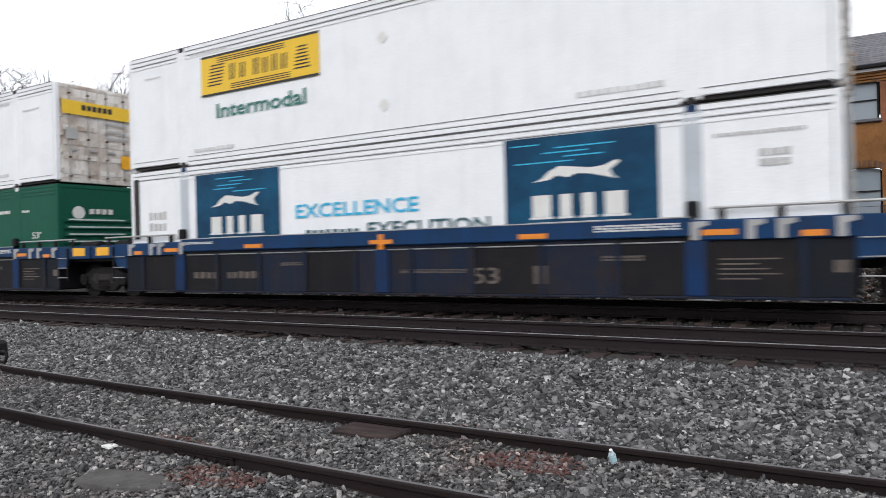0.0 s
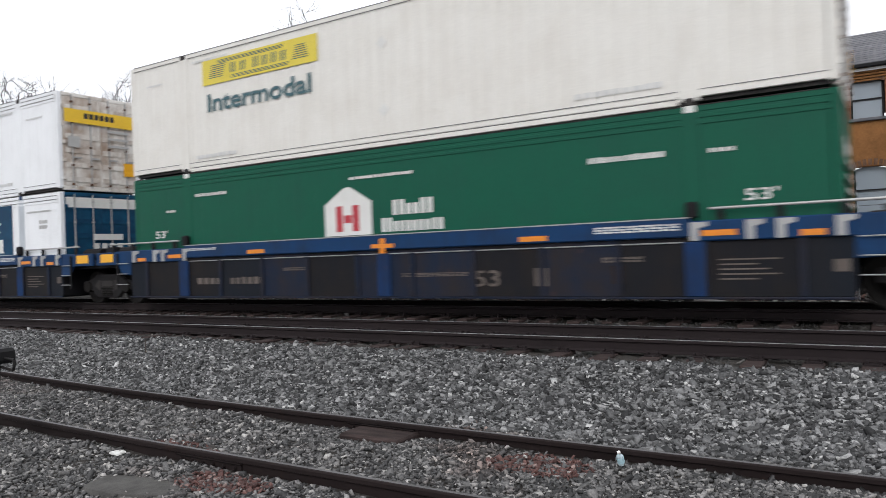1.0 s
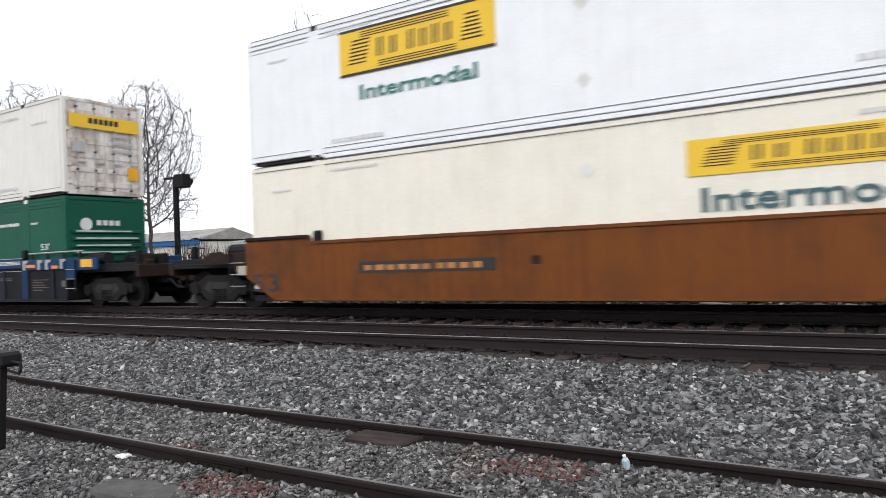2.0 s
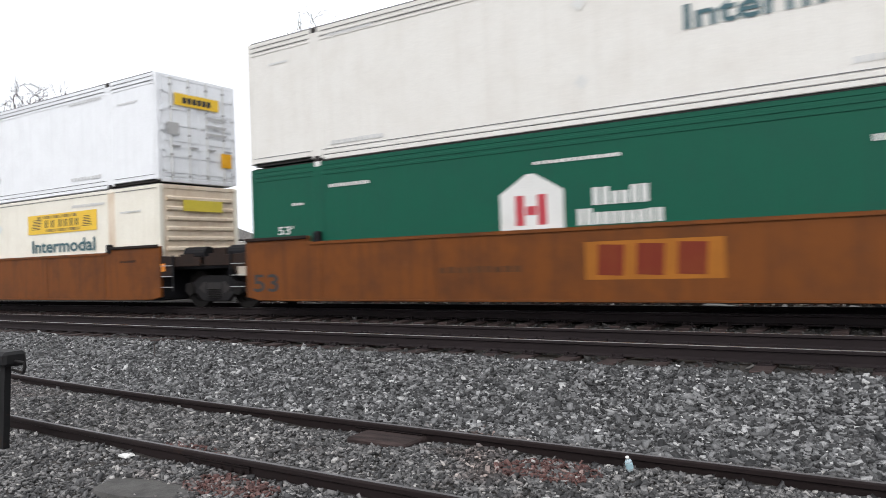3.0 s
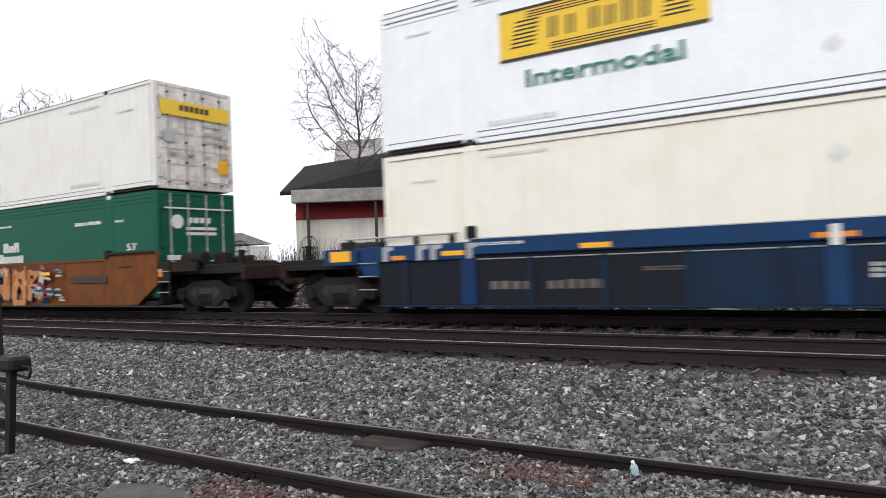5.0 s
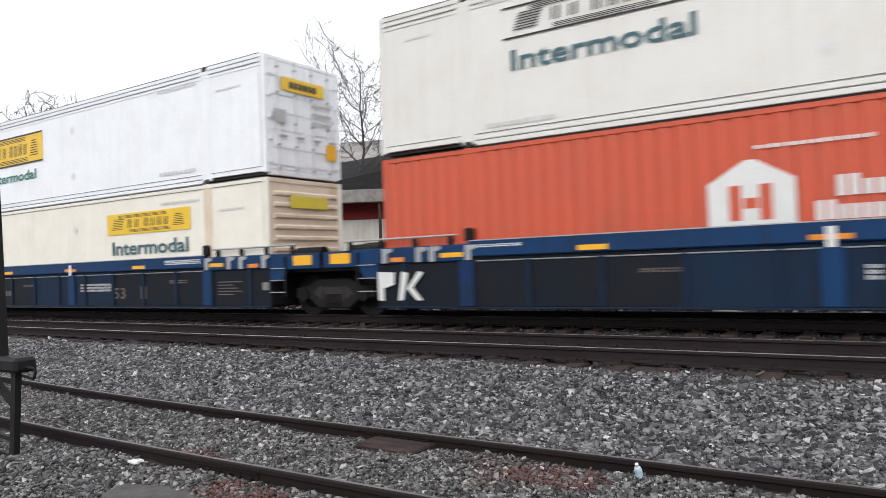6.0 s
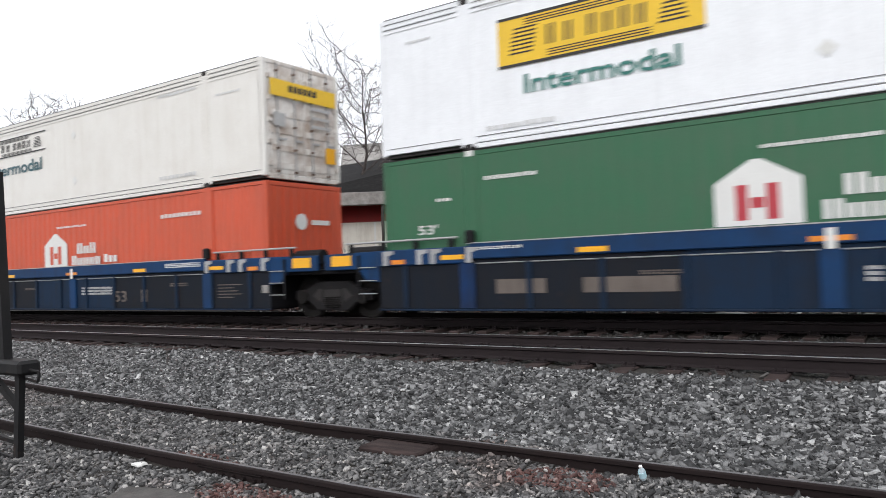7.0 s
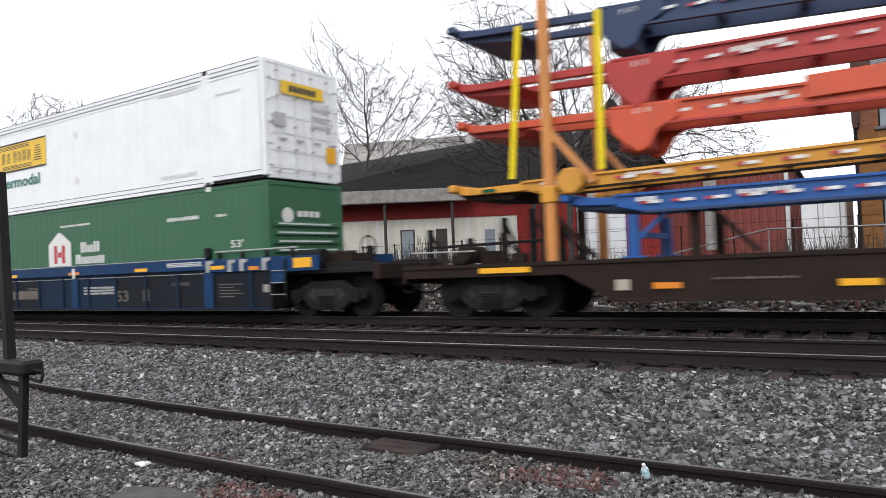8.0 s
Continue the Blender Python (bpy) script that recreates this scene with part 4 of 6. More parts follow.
def well_car(i, left, right, blue, label):
    """A well car: deep sides round the load, platforms at both ends."""
    car = moving(empty("well_car", S0[i], TRAIN_Y, 0, label, "rail car", "cars of the train"))
    key, side = ("carblue", "carside" if i > 5 else "carside2") if blue else ("carorange", "carorange")
    ink = "greymark" if i > 5 else "dirtymark"
    y = -0.13
    part("well_floor", box(B(), 0.0, CL, 0.0, CW, 0.20, 0.328), "grime", car)
    part("far_side", soften(box(B(), -0.12, CL + 0.12, CW + 0.05, CW + 0.13, 0.22, 1.46), 0.01), key, car)
    if blue:
        edges = [-0.12] + [0.55 + k * 1.369 for k in range(12)] + [CL + 0.12]
        clean = {4, 6, 7, 9} if i < 6 else {5, 6, 7}
        for k, (a, b) in enumerate(zip(edges, edges[1:])):
            part("side_panel", soften(box(B(), a + 0.001, b - 0.001, -0.075, -0.03, 0.24, 1.17), 0.006), side if k in clean else "cargrime" if i < 6 and k % 3 else "carsoot", car, "bluish worn side panel" if k in clean else "soot-grimed side panel")
        part("top_chord", soften(box(B(), 2.05, 14.05, y - 0.01, -0.02, 1.17, 1.48), 0.02), key, car, "bright blue top chord")
        part("chord_lip", box(B(), 2.05, 14.05, y - 0.018, y - 0.0105, 1.465, 1.484), "silver", car)
        for a, b in ((-0.12, 2.045), (14.055, CL + 0.12)):
            part("end_chord", soften(box(B(), a, b, y, -0.02, 1.10, 1.42), 0.02), key, car)
        part("bottom_flange", soften(box(B(), -0.12, CL + 0.12, y, -0.031, 0.20, 0.238), 0.008), side, car)
        part("hand_line", rod(B(), (2.2, y + 0.045, 1.09), (13.9, y + 0.045, 1.09), 0.012, n=6), "silver", car)
        for k in range(12):
            x = 0.55 + k * 1.369
            if abs(x - 8.08) > 0.3:
                part("side_post", soften(box(B(), x - 0.05, x + 0.05, y + 0.005, -0.074, 0.239, 1.099), 0.01), side, car)
        for x in (2.0, 8.08, 14.1):
            part("bolster_post", soften(box(B(), x - 0.16, x + 0.16, y - 0.004, -0.073, 0.239, 1.099), 0.015), "carblue" if i > 5 and x > 3 else "grimyblue", car, "blue bolster post")
        for x in (4.52, 11.37):
            plate("amber_marker", x - 0.27, x + 0.27, 1.21, 1.30, y - 0.016, "amberbright" if i > 5 else "amber", car)
        plate("amber_marker", 7.80, 8.36, 1.21, 1.29, y - 0.016, "amber", car)
        plate("amber_marker", 8.02, 8.15, 1.10, 1.40, y - 0.021, "mark" if i > 5 else "amber", car)
        for a, b in ((14.21, 14.72), (1.43, 1.94)):
            plate("amber_marker", a, b, 1.18, 1.27, y - 0.005, "amberbright" if i > 5 else "amber", car)
        for a, b in ((15.59, 15.92), (0.23, 0.56)):
            plate("amber_marker", a, b, 1.13, 1.22, y - 0.005, "amber", car)
        for x in (14.05, 14.86, 15.28, 16.05, 2.0, 1.18, 0.86, 0.02):
            br = slab(B(), [(x, 1.11), (x + 0.12, 1.11), (x + 0.12, 1.30), (x + 0.26, 1.34), (x + 0.26, 1.40), (x, 1.40)], y - 0.014, y - 0.001)
            part("bracket", br, "silver", car, "worn grey bracket")
        for a, b in ((14.35, 17.15), (-1.0, 1.8)):
            part("hand_rail", rod(B(), (a, y + 0.03, 1.60), (b, y + 0.03, 1.60), 0.022, n=8), "silver", car, "long pale grab rail")
            for k in range(4):
                x = a + 0.15 + k * (b - a - 0.3) / 3
                part("rail_post", box(B(), x - 0.05, x + 0.05, y + 0.02, y + 0.06, 1.38, 1.585), "grime", car)
        bars("small_writing", 12.5, 13.9, 1.28, 1.40, y - 0.012, 14, "mark", car, rows=3)
        bars("small_writing", 2.2, 3.2, 1.34, 1.40, y - 0.012, 12, "mark", car, rows=2)
        bars("small_writing", 8.5, 10.0, 0.62, 0.86 if i > 5 else 0.7, -0.080, 14, ink, car, rows=3)
        words("lettering", "53", 10.12, 10.66, 0.42, 0.72, -0.080, "dirtymark", car)
        for k in range(5):
            plate("text_line", 14.45, 15.0 + 0.3 * ((k * 2) % 3) / 2, 0.50 + k * 0.075, 0.522 + k * 0.075, -0.080, "dirtymark", car)
        bars("small_writing", 5.3, 6.1, 0.80, 0.88, -0.080, 10, "dirtymark", car, rows=2)
        bars("small_writing", 12.6, 13.3, 0.80, 0.9, -0.080, 9, "dirtymark", car, rows=2)
        plate("stencil_mark", 11.35, 11.6, 0.42, 0.74, -0.080, "dirtymark", car)
        plate("rust_mark", 12.75, 12.95, 0.45, 0.75, -0.080, "rustdark", car)
        if i < 7:
            bars("number_mark", 2.45, 3.35, 0.50, 0.72, -0.080, 4, "dirtymark", car)
            bars("number_mark", 3.6, 4.75, 0.50, 0.72, -0.080, 6, "dirtymark", car)
        elif i == 8:
            plate("number_plate", 2.6, 3.6, 0.52, 0.78, -0.080, "dirtymark", car)
            plate("number_plate", 4.3, 5.9, 0.52, 0.78, -0.080, "dirtymark", car)
        else:
            g = B()
            for k, o in enumerate(([(0.0, 0.36), (0.14, 0.36), (0.14, 0.6), (0.4, 0.68), (0.42, 0.92), (0.0, 0.94)], [(0.5, 0.36), (0.62, 0.36), (0.75, 0.9), (0.6, 0.94)], [(0.72, 0.6), (1.0, 0.94), (1.12, 0.9), (0.86, 0.62), (1.1, 0.36), (0.95, 0.36)])):
                slab(g, [(x - 0.1, z) for x, z in o], -0.137, -0.135)
            part("spray_tag", g, "mark", car, "white sprayed scrawl")
        plate("patch_plate", 16.0, 16.2, 0.60, 0.78, -0.080, "concrete" if i > 5 else "dirtymark", car)
    else:
        o = [(-0.12, 0.30), (0.3, 0.22), (CL - 0.3, 0.22), (CL + 0.12, 0.30), (CL + 0.12, 1.60), (14.2, 1.64), (14.18, 1.50), (1.85, 1.50), (1.83, 1.64), (-0.12, 1.60)]
        if left > 2:
            o[:2] = [(-0.12, 0.74), (0.75, 0.22)]
        if right > 2:
            k = o.index((CL - 0.3, 0.22))
            o[k:k + 2] = [(CL - 0.75, 0.22), (CL + 0.12, 0.74)]
        part("side_sheet", soften(slab(B(), o, y, -0.03), 0.015), key, car, "weathered orange side sheet")
        part("top_lip", box(B(), 1.9, 14.1, y - 0.03, y - 0.001, 1.44, 1.503), key, car)
        for a, b in ((-0.1, 1.83), (14.2, CL + 0.1)):
            part("end_lip", soften(box(B(), a, b, y - 0.05, y - 0.001, 1.57, 1.645), 0.012), "rustdark", car)
        part("bottom_flange", box(B(), 0.85, CL - 0.85, y - 0.03, y - 0.001, 0.225, 0.26), key, car)
        for x in (2.2, 5.1, 8.08, 11.0, 13.9):
            part("weld_seam", box(B(), x - 0.02, x + 0.02, y - 0.008, y - 0.001, 0.262, 1.435), key, car)
        bars("small_writing", 14.6, 15.3, 1.2, 1.28, y - 0.004, 8, "rustdark", car)
        words("lettering", "53", 0.12, 0.92, 0.42, 0.82, y - 0.006, "black", car)
        for a, b in ((CL + 0.14, CL + 0.3),):
            plate("orange_patch", a, b, 0.95, 1.15, -0.108, "amber", car)
        plate("pale_plate", -0.42, -0.14, 0.80, 1.02, -0.112, "gcream", car, "pale yellow plate")
        if i == 3:
            plate("number_plate", 3.2, 6.4, 0.78, 1.02, y - 0.004, "black", car, "black panel with faded number bars")
            bars("number_mark", 3.35, 6.2, 0.82, 0.98, y - 0.008, 10, "gorange", car)
            bars("number_mark", 7.1, 7.4, 0.85, 1.05, y - 0.004, 1, "rustdark", car)
        if i == 4:
            p = plate("name_panel", 8.15, 10.4, 0.60, 1.24, y - 0.004, "ochre", car, "ochre panel with dark red bars")
            g = B()
            for a in (8.36, 9.02, 9.68):
                slab(g, [(a, 0.68), (a + 0.44, 0.66), (a + 0.48, 1.17), (a + 0.03, 1.19)], y - 0.008, y - 0.006)
            tagged(part("name_mark", g, "panelred", p), kind="stuff")
            bars("small_writing", 5.2, 7.0, 0.74, 0.90, y - 0.004, 9, "rustorange", car)
        if i == 5:
            graffiti(car, y)
    for s, reach in ((-1, left), (1, right)):
        car_end(car, s, reach, key, blue)
    lock = mesh_of("stacking_lock", soften(box(B(), -0.09, 0.09, -0.16, -0.02, 1.46, 1.72), 0.03), "grime")
    for x in POSTS:
        part("stacking_lock", lock, "", car, "black corner guide", at=(x, 0.0, 0))
    if right > 2:
        truck(car, CL + 1.49)
    else:
        truck(car, CL + 1.70)
    if left > 2:
        truck(car, -1.49)
    return car


def rounded(o, times=2):
    """Cuts the corners of an outline, so that it looks drawn by hand."""
    for _ in range(times):
        o = [p for (a, b), (c, d) in zip(o, o[1:] + o[:1]) for p in ((a * 0.75 + c * 0.25, b * 0.75 + d * 0.25), (a * 0.25 + c * 0.75, b * 0.25 + d * 0.75))]
    return o


def graffiti(car, y):
    """Sprayed lettering that cannot be read: fat overlapping shapes on a dark ground."""
    rnd = random.Random(11)
    d = y - 0.034
    layer = [0]

    def blob(o, mat, times=2):
        layer[0] += 1
        yy = d - layer[0] * 0.00035
        part("spray_shape", slab(B(), rounded(o, times), yy, yy + 0.0002), mat, car)

    def grown(o, k):
        cx, cz = sum(a for a, b in o) / len(o), sum(b for a, b in o) / len(o)
        return [(a + k * (1 if a > cx else -1), min(max(b + k * (1 if b > cz else -1), 0.27), 1.42)) for a, b in o]

    for k in range(26):
        a, b = rnd.uniform(1.5, 11.0), rnd.uniform(0.3, 1.35)
        w, h = rnd.uniform(0.12, 0.35), rnd.uniform(0.06, 0.2)
        blob([(a - w, b), (a, b - h), (a + w, b), (a + w * 0.3, b + h)], rnd.choice(("gnavy", "gmaroon", "gteal", "rustorange")))
    for k in range(10):
        first = k < 5
        x, w = (1.55 + k * 0.92, 0.86) if first else (6.25 + (k - 5) * 0.98, 0.92)
        j = lambda e=0.06: rnd.gauss(0, e)
        edge = "gnavy" if k % 2 else "gmaroon"
        top, low = ("gcream", "gteal") if first else ("gorange", "gorange")
        # strokes: two or three leaning uprights, a foot and a bar across, outlined and crossing into the next
        ups = [x + w * 0.14 + j(0.03), x + w * 0.80 + j(0.04)] + ([x + w * 0.48 + j(0.05)] if k % 3 == 1 else [])
        strokes = []
        for u in ups:
            lean, t, z0, z1 = j(0.09), rnd.uniform(0.10, 0.15), 0.31 + abs(j(0.05)), 1.37 - abs(j(0.07))
            strokes.append([(u - t * 1.25, z0), (u + t * 1.1, z0 + 0.02), (u + t + lean * 0.4, 0.85), (u + t * 1.2 + lean, z1), (u - t * 0.9 + lean, z1 - 0.02), (u - t * 0.8 + lean * 0.4, 0.8)])
        for v in ([1.22, 0.78] if k % 2 else [0.42, 1.2, 0.84][: 2 + k % 4 // 3]):
            v += j(0.05)
            strokes.append([(x + 0.06, v - 0.11), (x + w * 0.5, v - 0.09 + j(0.04)), (x + w * 0.9, v - 0.10), (x + w * 0.88, v + 0.11), (x + w * 0.45, v + 0.10 + j(0.04)), (x + 0.08, v + 0.12)])
        for q in range(2):
            u, v, g = x + w * rnd.uniform(0.15, 0.85), rnd.uniform(0.55, 1.1), rnd.choice((-1, 1)) * rnd.uniform(0.16, 0.34)
            strokes.append([(u - g - 0.08, v - 0.22), (u - g + 0.09, v - 0.24), (u + g + 0.10, v + 0.22), (u + g - 0.07, v + 0.25)])
        for o in strokes:
            blob(grown(o, 0.03), edge, 1)
        for o in strokes:
            blob(o, low, 1)
        for o in strokes[:len(ups)]:
            # the upper part of each upright in the lighter colour
            blob([o[5], o[2], o[3], o[4]], top if first else rnd.choice(("gorange", "ochre", "gcream")), 1)
        for q in range(12):
            u, v, h = x + w * rnd.uniform(0.0, 0.95), rnd.uniform(0.34, 1.22), rnd.uniform(0.08, 0.26)
            blob([(u, v), (u + 0.06, v + 0.01), (u + 0.09 + j(0.06), v + h), (u + 0.02 + j(0.06), v + h)], rnd.choice(("mark", "gteal", "gcream", "gnavy", "gmaroon") if first else ("gorange", "gcream", "amber", "gmaroon", "ochre")), 1)
    for k in range(44):
        a, b = rnd.uniform(5.9, 6.5) if k < 9 else rnd.uniform(10.5, 12.2), rnd.uniform(0.35, 1.3)
        blob([(a + 0.20 * math.cos(q) * rnd.uniform(0.5, 1.3), b + 0.045 * math.sin(q) * rnd.uniform(0.5, 1.3)) for q in np.linspace(0, 5.6, 7)], ("gteal", "gnavy", "gcream", "gmaroon")[k % 4])
    for k in range(5):
        a, b = 1.0 + rnd.uniform(-0.15, 0.2), 1.1 + rnd.uniform(-0.12, 0.1)
        blob([(a, b), (a + 0.18, b + 0.04), (a + 0.15, b + 0.14), (a - 0.05, b + 0.1)], "gcream")
    d2 = d - (layer[0] + 4) * 0.00035
    plate("amber_marker", 3.9, 4.3, 1.18, 1.26, d2 - 0.003, "amberbright", car)
    plate("amber_marker", 7.3, 7.85, 1.18, 1.27, d2 - 0.003, "amberbright", car)
    plate("amber_marker", 10.97, 11.46, 1.10, 1.19, d2 - 0.003, "amberbright", car)
    plate("number_plate", 12.3, 14.1, 0.84, 1.04, d - 0.003, "black", car, "black panel with faded number bars")
    bars("number_mark", 12.4, 14.0, 0.88, 1.0, d - 0.006, 8, "rustorange", car)


SF = 148.58   # where the flat car begins


def build_flat_car():
    f = moving(empty("flat_car", SF, TRAIN_Y, 0, "rusty dark brown flat car loaded with stacked chassis", "rail car", "cars of the train"))
    n = 27.2
    part("deck", soften(box(B(), 0, n, -0.08, 2.72, 0.98, 1.04), 0.01), "rustdark", f)
    o = [(0.0, 0.80), (3.5, 0.80), (4.35, 0.34), (n - 4.35, 0.34), (n - 3.5, 0.80), (n, 0.80), (n, 0.979), (0, 0.979)]
    for y in (-0.10, 2.66):
        part("side_sill", soften(slab(B(), o, y, y + 0.08), 0.015), "rustdark", f, "rusty deep side sill")
    part("side_lip", box(B(), 0, n, -0.14, -0.101, 0.985, 1.05), "rustdark", f)
    part("side_lip", box(B(), 4.4, n - 4.4, -0.15, -0.101, 0.335, 0.39), "rustdark", f)
    for k in range(14):
        x = 5.0 + k * 1.3
        part("side_post", box(B(), x - 0.04, x + 0.04, -0.13, -0.101, 0.395, 0.975), "rustdark", f)
    part("centre_sill", box(B(), 0.2, n - 0.2, MID - 0.35, MID + 0.35, 0.55, 0.979), "grime", f)
    plate("yellow_marker", 1.80, 2.85, 0.87, 0.97, -0.146, "amberbright", f)
    plate("yellow_marker", 7.70, 8.20, 0.54, 0.64, -0.135, "amberbright", f)
    plate("amber_marker", 5.05, 5.50, 0.54, 0.64, -0.135, "amber", f)
    plate("pale_plate", 4.42, 4.66, 0.52, 0.70, -0.135, "gcream", f)
    bars("small_writing", 6.0, 7.2, 0.66, 0.71, -0.135, 12, "dirtymark", f)
    truck(f, 1.80)
    truck(f, n - 1.80)
    coupler(f, 0.0, -1)
    for k in range(7):
        x = 0.3 + k * 0.5
        w = 0.08 + 0.06 * (k % 3)
        part("deck_fitting", soften(box(B(), x, x + w * 2, 0.15 + 0.3 * (k % 4), 0.4 + 0.3 * (k % 4), 1.04, 1.14 + 0.08 * (k % 3)), 0.02), ("rustdark", "grime")[k % 2], f)
    for k, (x, hgt) in enumerate(((0.25, 0.75), (0.9, 0.55), (1.45, 0.95), (1.95, 0.6), (2.35, 1.05), (2.75, 0.7))):
        part("rack_post", soften(box(B(), x - 0.05, x + 0.05, 0.5 + 0.5 * (k % 3), 0.62 + 0.5 * (k % 3), 1.04, 1.04 + hgt), 0.01), ("grime", "rustdark")[k % 2], f, "dark load-rack post")
        part("rack_brace", beam(B(), (x, 0.56 + 0.5 * (k % 3), 1.06 + hgt * 0.9), (x + 0.42, 0.56 + 0.5 * (k % 3), 1.10), 0.05, 0.05), ("rustdark", "grime")[k % 2], f)
    part("rack_rail", rod(B(), (0.2, 0.6, 1.42), (2.9, 0.6, 1.45), 0.03, n=6), "grime", f)
    part("winch_drum", rod(B(), (1.15, 0.3, 1.24), (1.15, 1.1, 1.24), 0.17, n=14), "rustdark", f, "rusty winch drum")
    part("end_sill", soften(box(B(), -0.10, 0.0, 0.0, 2.64, 0.70, 1.06), 0.015), "rustdark", f)
    part("end_rail", rod(B(), (0.1, 0.05, 1.32), (1.6, 0.05, 1.30), 0.016, n=6), "silver", f)
    for x in (0.1, 0.85, 1.6):
        part("rail_post", rod(B(), (x, 0.05, 1.04), (x, 0.05, 1.31), 0.016, n=6), "grime", f)
    return f


def tape(c, a, b, z0, z1, y, count, rnd):
    """Short red and white reflective strips along a beam from (a, z0) to (b, z1)."""
    for k in range(count):
        u = (k + 0.3) / count
        x, z = a + (b - a) * u, z0 + (z1 - z0) * u
        plate("red_tape", x, x + 0.13, z - 0.02, z + 0.03, y, "hubred", c)
        plate("white_tape", x + 0.13, x + 0.34, z - 0.02, z + 0.03, y, "mark", c)


def chassis(label, x0, x1, ztip, zend, paintkey, neck, thick, bulge, under, rear_step=False):
    """A container chassis: slim gooseneck towards the front, deep main rails behind, cross beams."""
    c = moving(empty("container_chassis", SF, TRAIN_Y, 0, label, "trailer chassis", "chassis on the flat car"))
    rnd = random.Random(int(ztip * 10))
    zz = lambda x: ztip + (zend - ztip) * (x - x0) / (9.0 - x0)
    far = x1
    for y in (0.22, 1.02):
        g = [(x0, zz(x0) - 0.05), (x0 + 0.25, zz(x0 + 0.25) - 0.12), (neck, zz(neck) - 0.15), (neck, zz(neck)), (x0 + 0.6, zz(x0 + 0.6)), (x0, zz(x0) + 0.06)]
        part("gooseneck", soften(slab(B(), g, y, y + 0.12), 0.012), paintkey, c)
        m = [(neck, zz(neck) - thick * 0.6), (neck + 0.5, zz(neck + 0.5) - thick), (far, zz(far) - thick), (far, zz(far)), (neck, zz(neck) + 0.02)]
        part("main_rail", soften(slab(B(), m, y, y + 0.13), 0.012), paintkey, c, "deep painted steel rail")
        part("rail_flange", slab(B(), [(neck, zz(neck) - 0.01), (far, zz(far) - 0.02), (far, zz(far) + 0.02), (neck, zz(neck) + 0.03)], y - 0.05, y - 0.001), paintkey, c)
        part("rail_flange", slab(B(), [(neck + 0.5, zz(neck + 0.5) - thick - 0.02), (far, zz(far) - thick - 0.02), (far, zz(far) - thick + 0.02), (neck + 0.5, zz(neck + 0.5) - thick + 0.02)], y - 0.05, y - 0.001), under, c)
    o = [(x0, zz(x0) - 0.08), (x0 + 0.2, zz(x0) - 0.2), (x0 + 1.2, zz(x0 + 1.2) - 0.28), (x0 + 1.4, zz(x0 + 1.4) - 0.12), (x0 + 0.1, zz(x0) + 0.04)]
    part("front_bolster", soften(slab(B(), o, 0.36, 1.9), 0.02), under, c, "dark front bolster with curled nose")
    part("nose", soften(box(B(), x0 - 0.06, x0 + 0.12, 0.05, 2.5, zz(x0) - 0.05, zz(x0) + 0.10), 0.03), paintkey, c)
    for x in np.arange(neck + 0.6, far, 1.25):
        part("cross_beam", box(B(), x, x + 0.1, 0.36, 1.0, zz(x) - thick * 0.8, zz(x) - 0.05), under, c)
    if bulge:
        b = [(neck - 0.1, zz(neck) - 0.02), (neck + 0.0, zz(neck) - bulge * 0.48), (neck + 0.22, zz(neck) - bulge * 0.74), (neck + 0.45, zz(neck) - bulge * 0.95), (neck + 0.66, zz(neck) - bulge * 0.86), (neck + 0.80, zz(neck) - bulge * 0.55), (neck + 1.15, zz(neck) - thick * 0.9), (neck + 1.2, zz(neck) - 0.02)]
        for y in (0.16, 1.16):
            part("leg_bracket", soften(slab(B(), b, y, y + 0.055), 0.03), paintkey, c, "curved landing-gear bracket")
        part("leg_housing", soften(box(B(), neck + 0.1, neck + 0.55, 0.36, 1.1, zz(neck) - bulge * 0.85, zz(neck) - 0.25), 0.03), under, c)
    if rear_step:
        part("bolster_box", soften(box(B(), 7.36, 9.2, 0.14, 0.215, zz(8) - thick * 0.6, zz(8) + 0.14), 0.012), paintkey, c)
    tape(c, neck + 0.3, 12.0, zz(neck + 0.3) - thick * 0.5, zz(12) - thick * 0.5, 0.213 if rear_step else 0.165, 14, rnd)
    bars("number_mark", neck + 2.0, neck + 2.8, zz(neck + 2.4) - thick * 0.45, zz(neck + 2.4) - thick * 0.15, 0.16, 6, "mark", c)
    bars("number_mark", neck + 0.4, neck + 0.75, zz(neck + 0.5) - thick * 0.45, zz(neck + 0.5) - thick * 0.1, 0.16, 3, "mark", c)
    return c


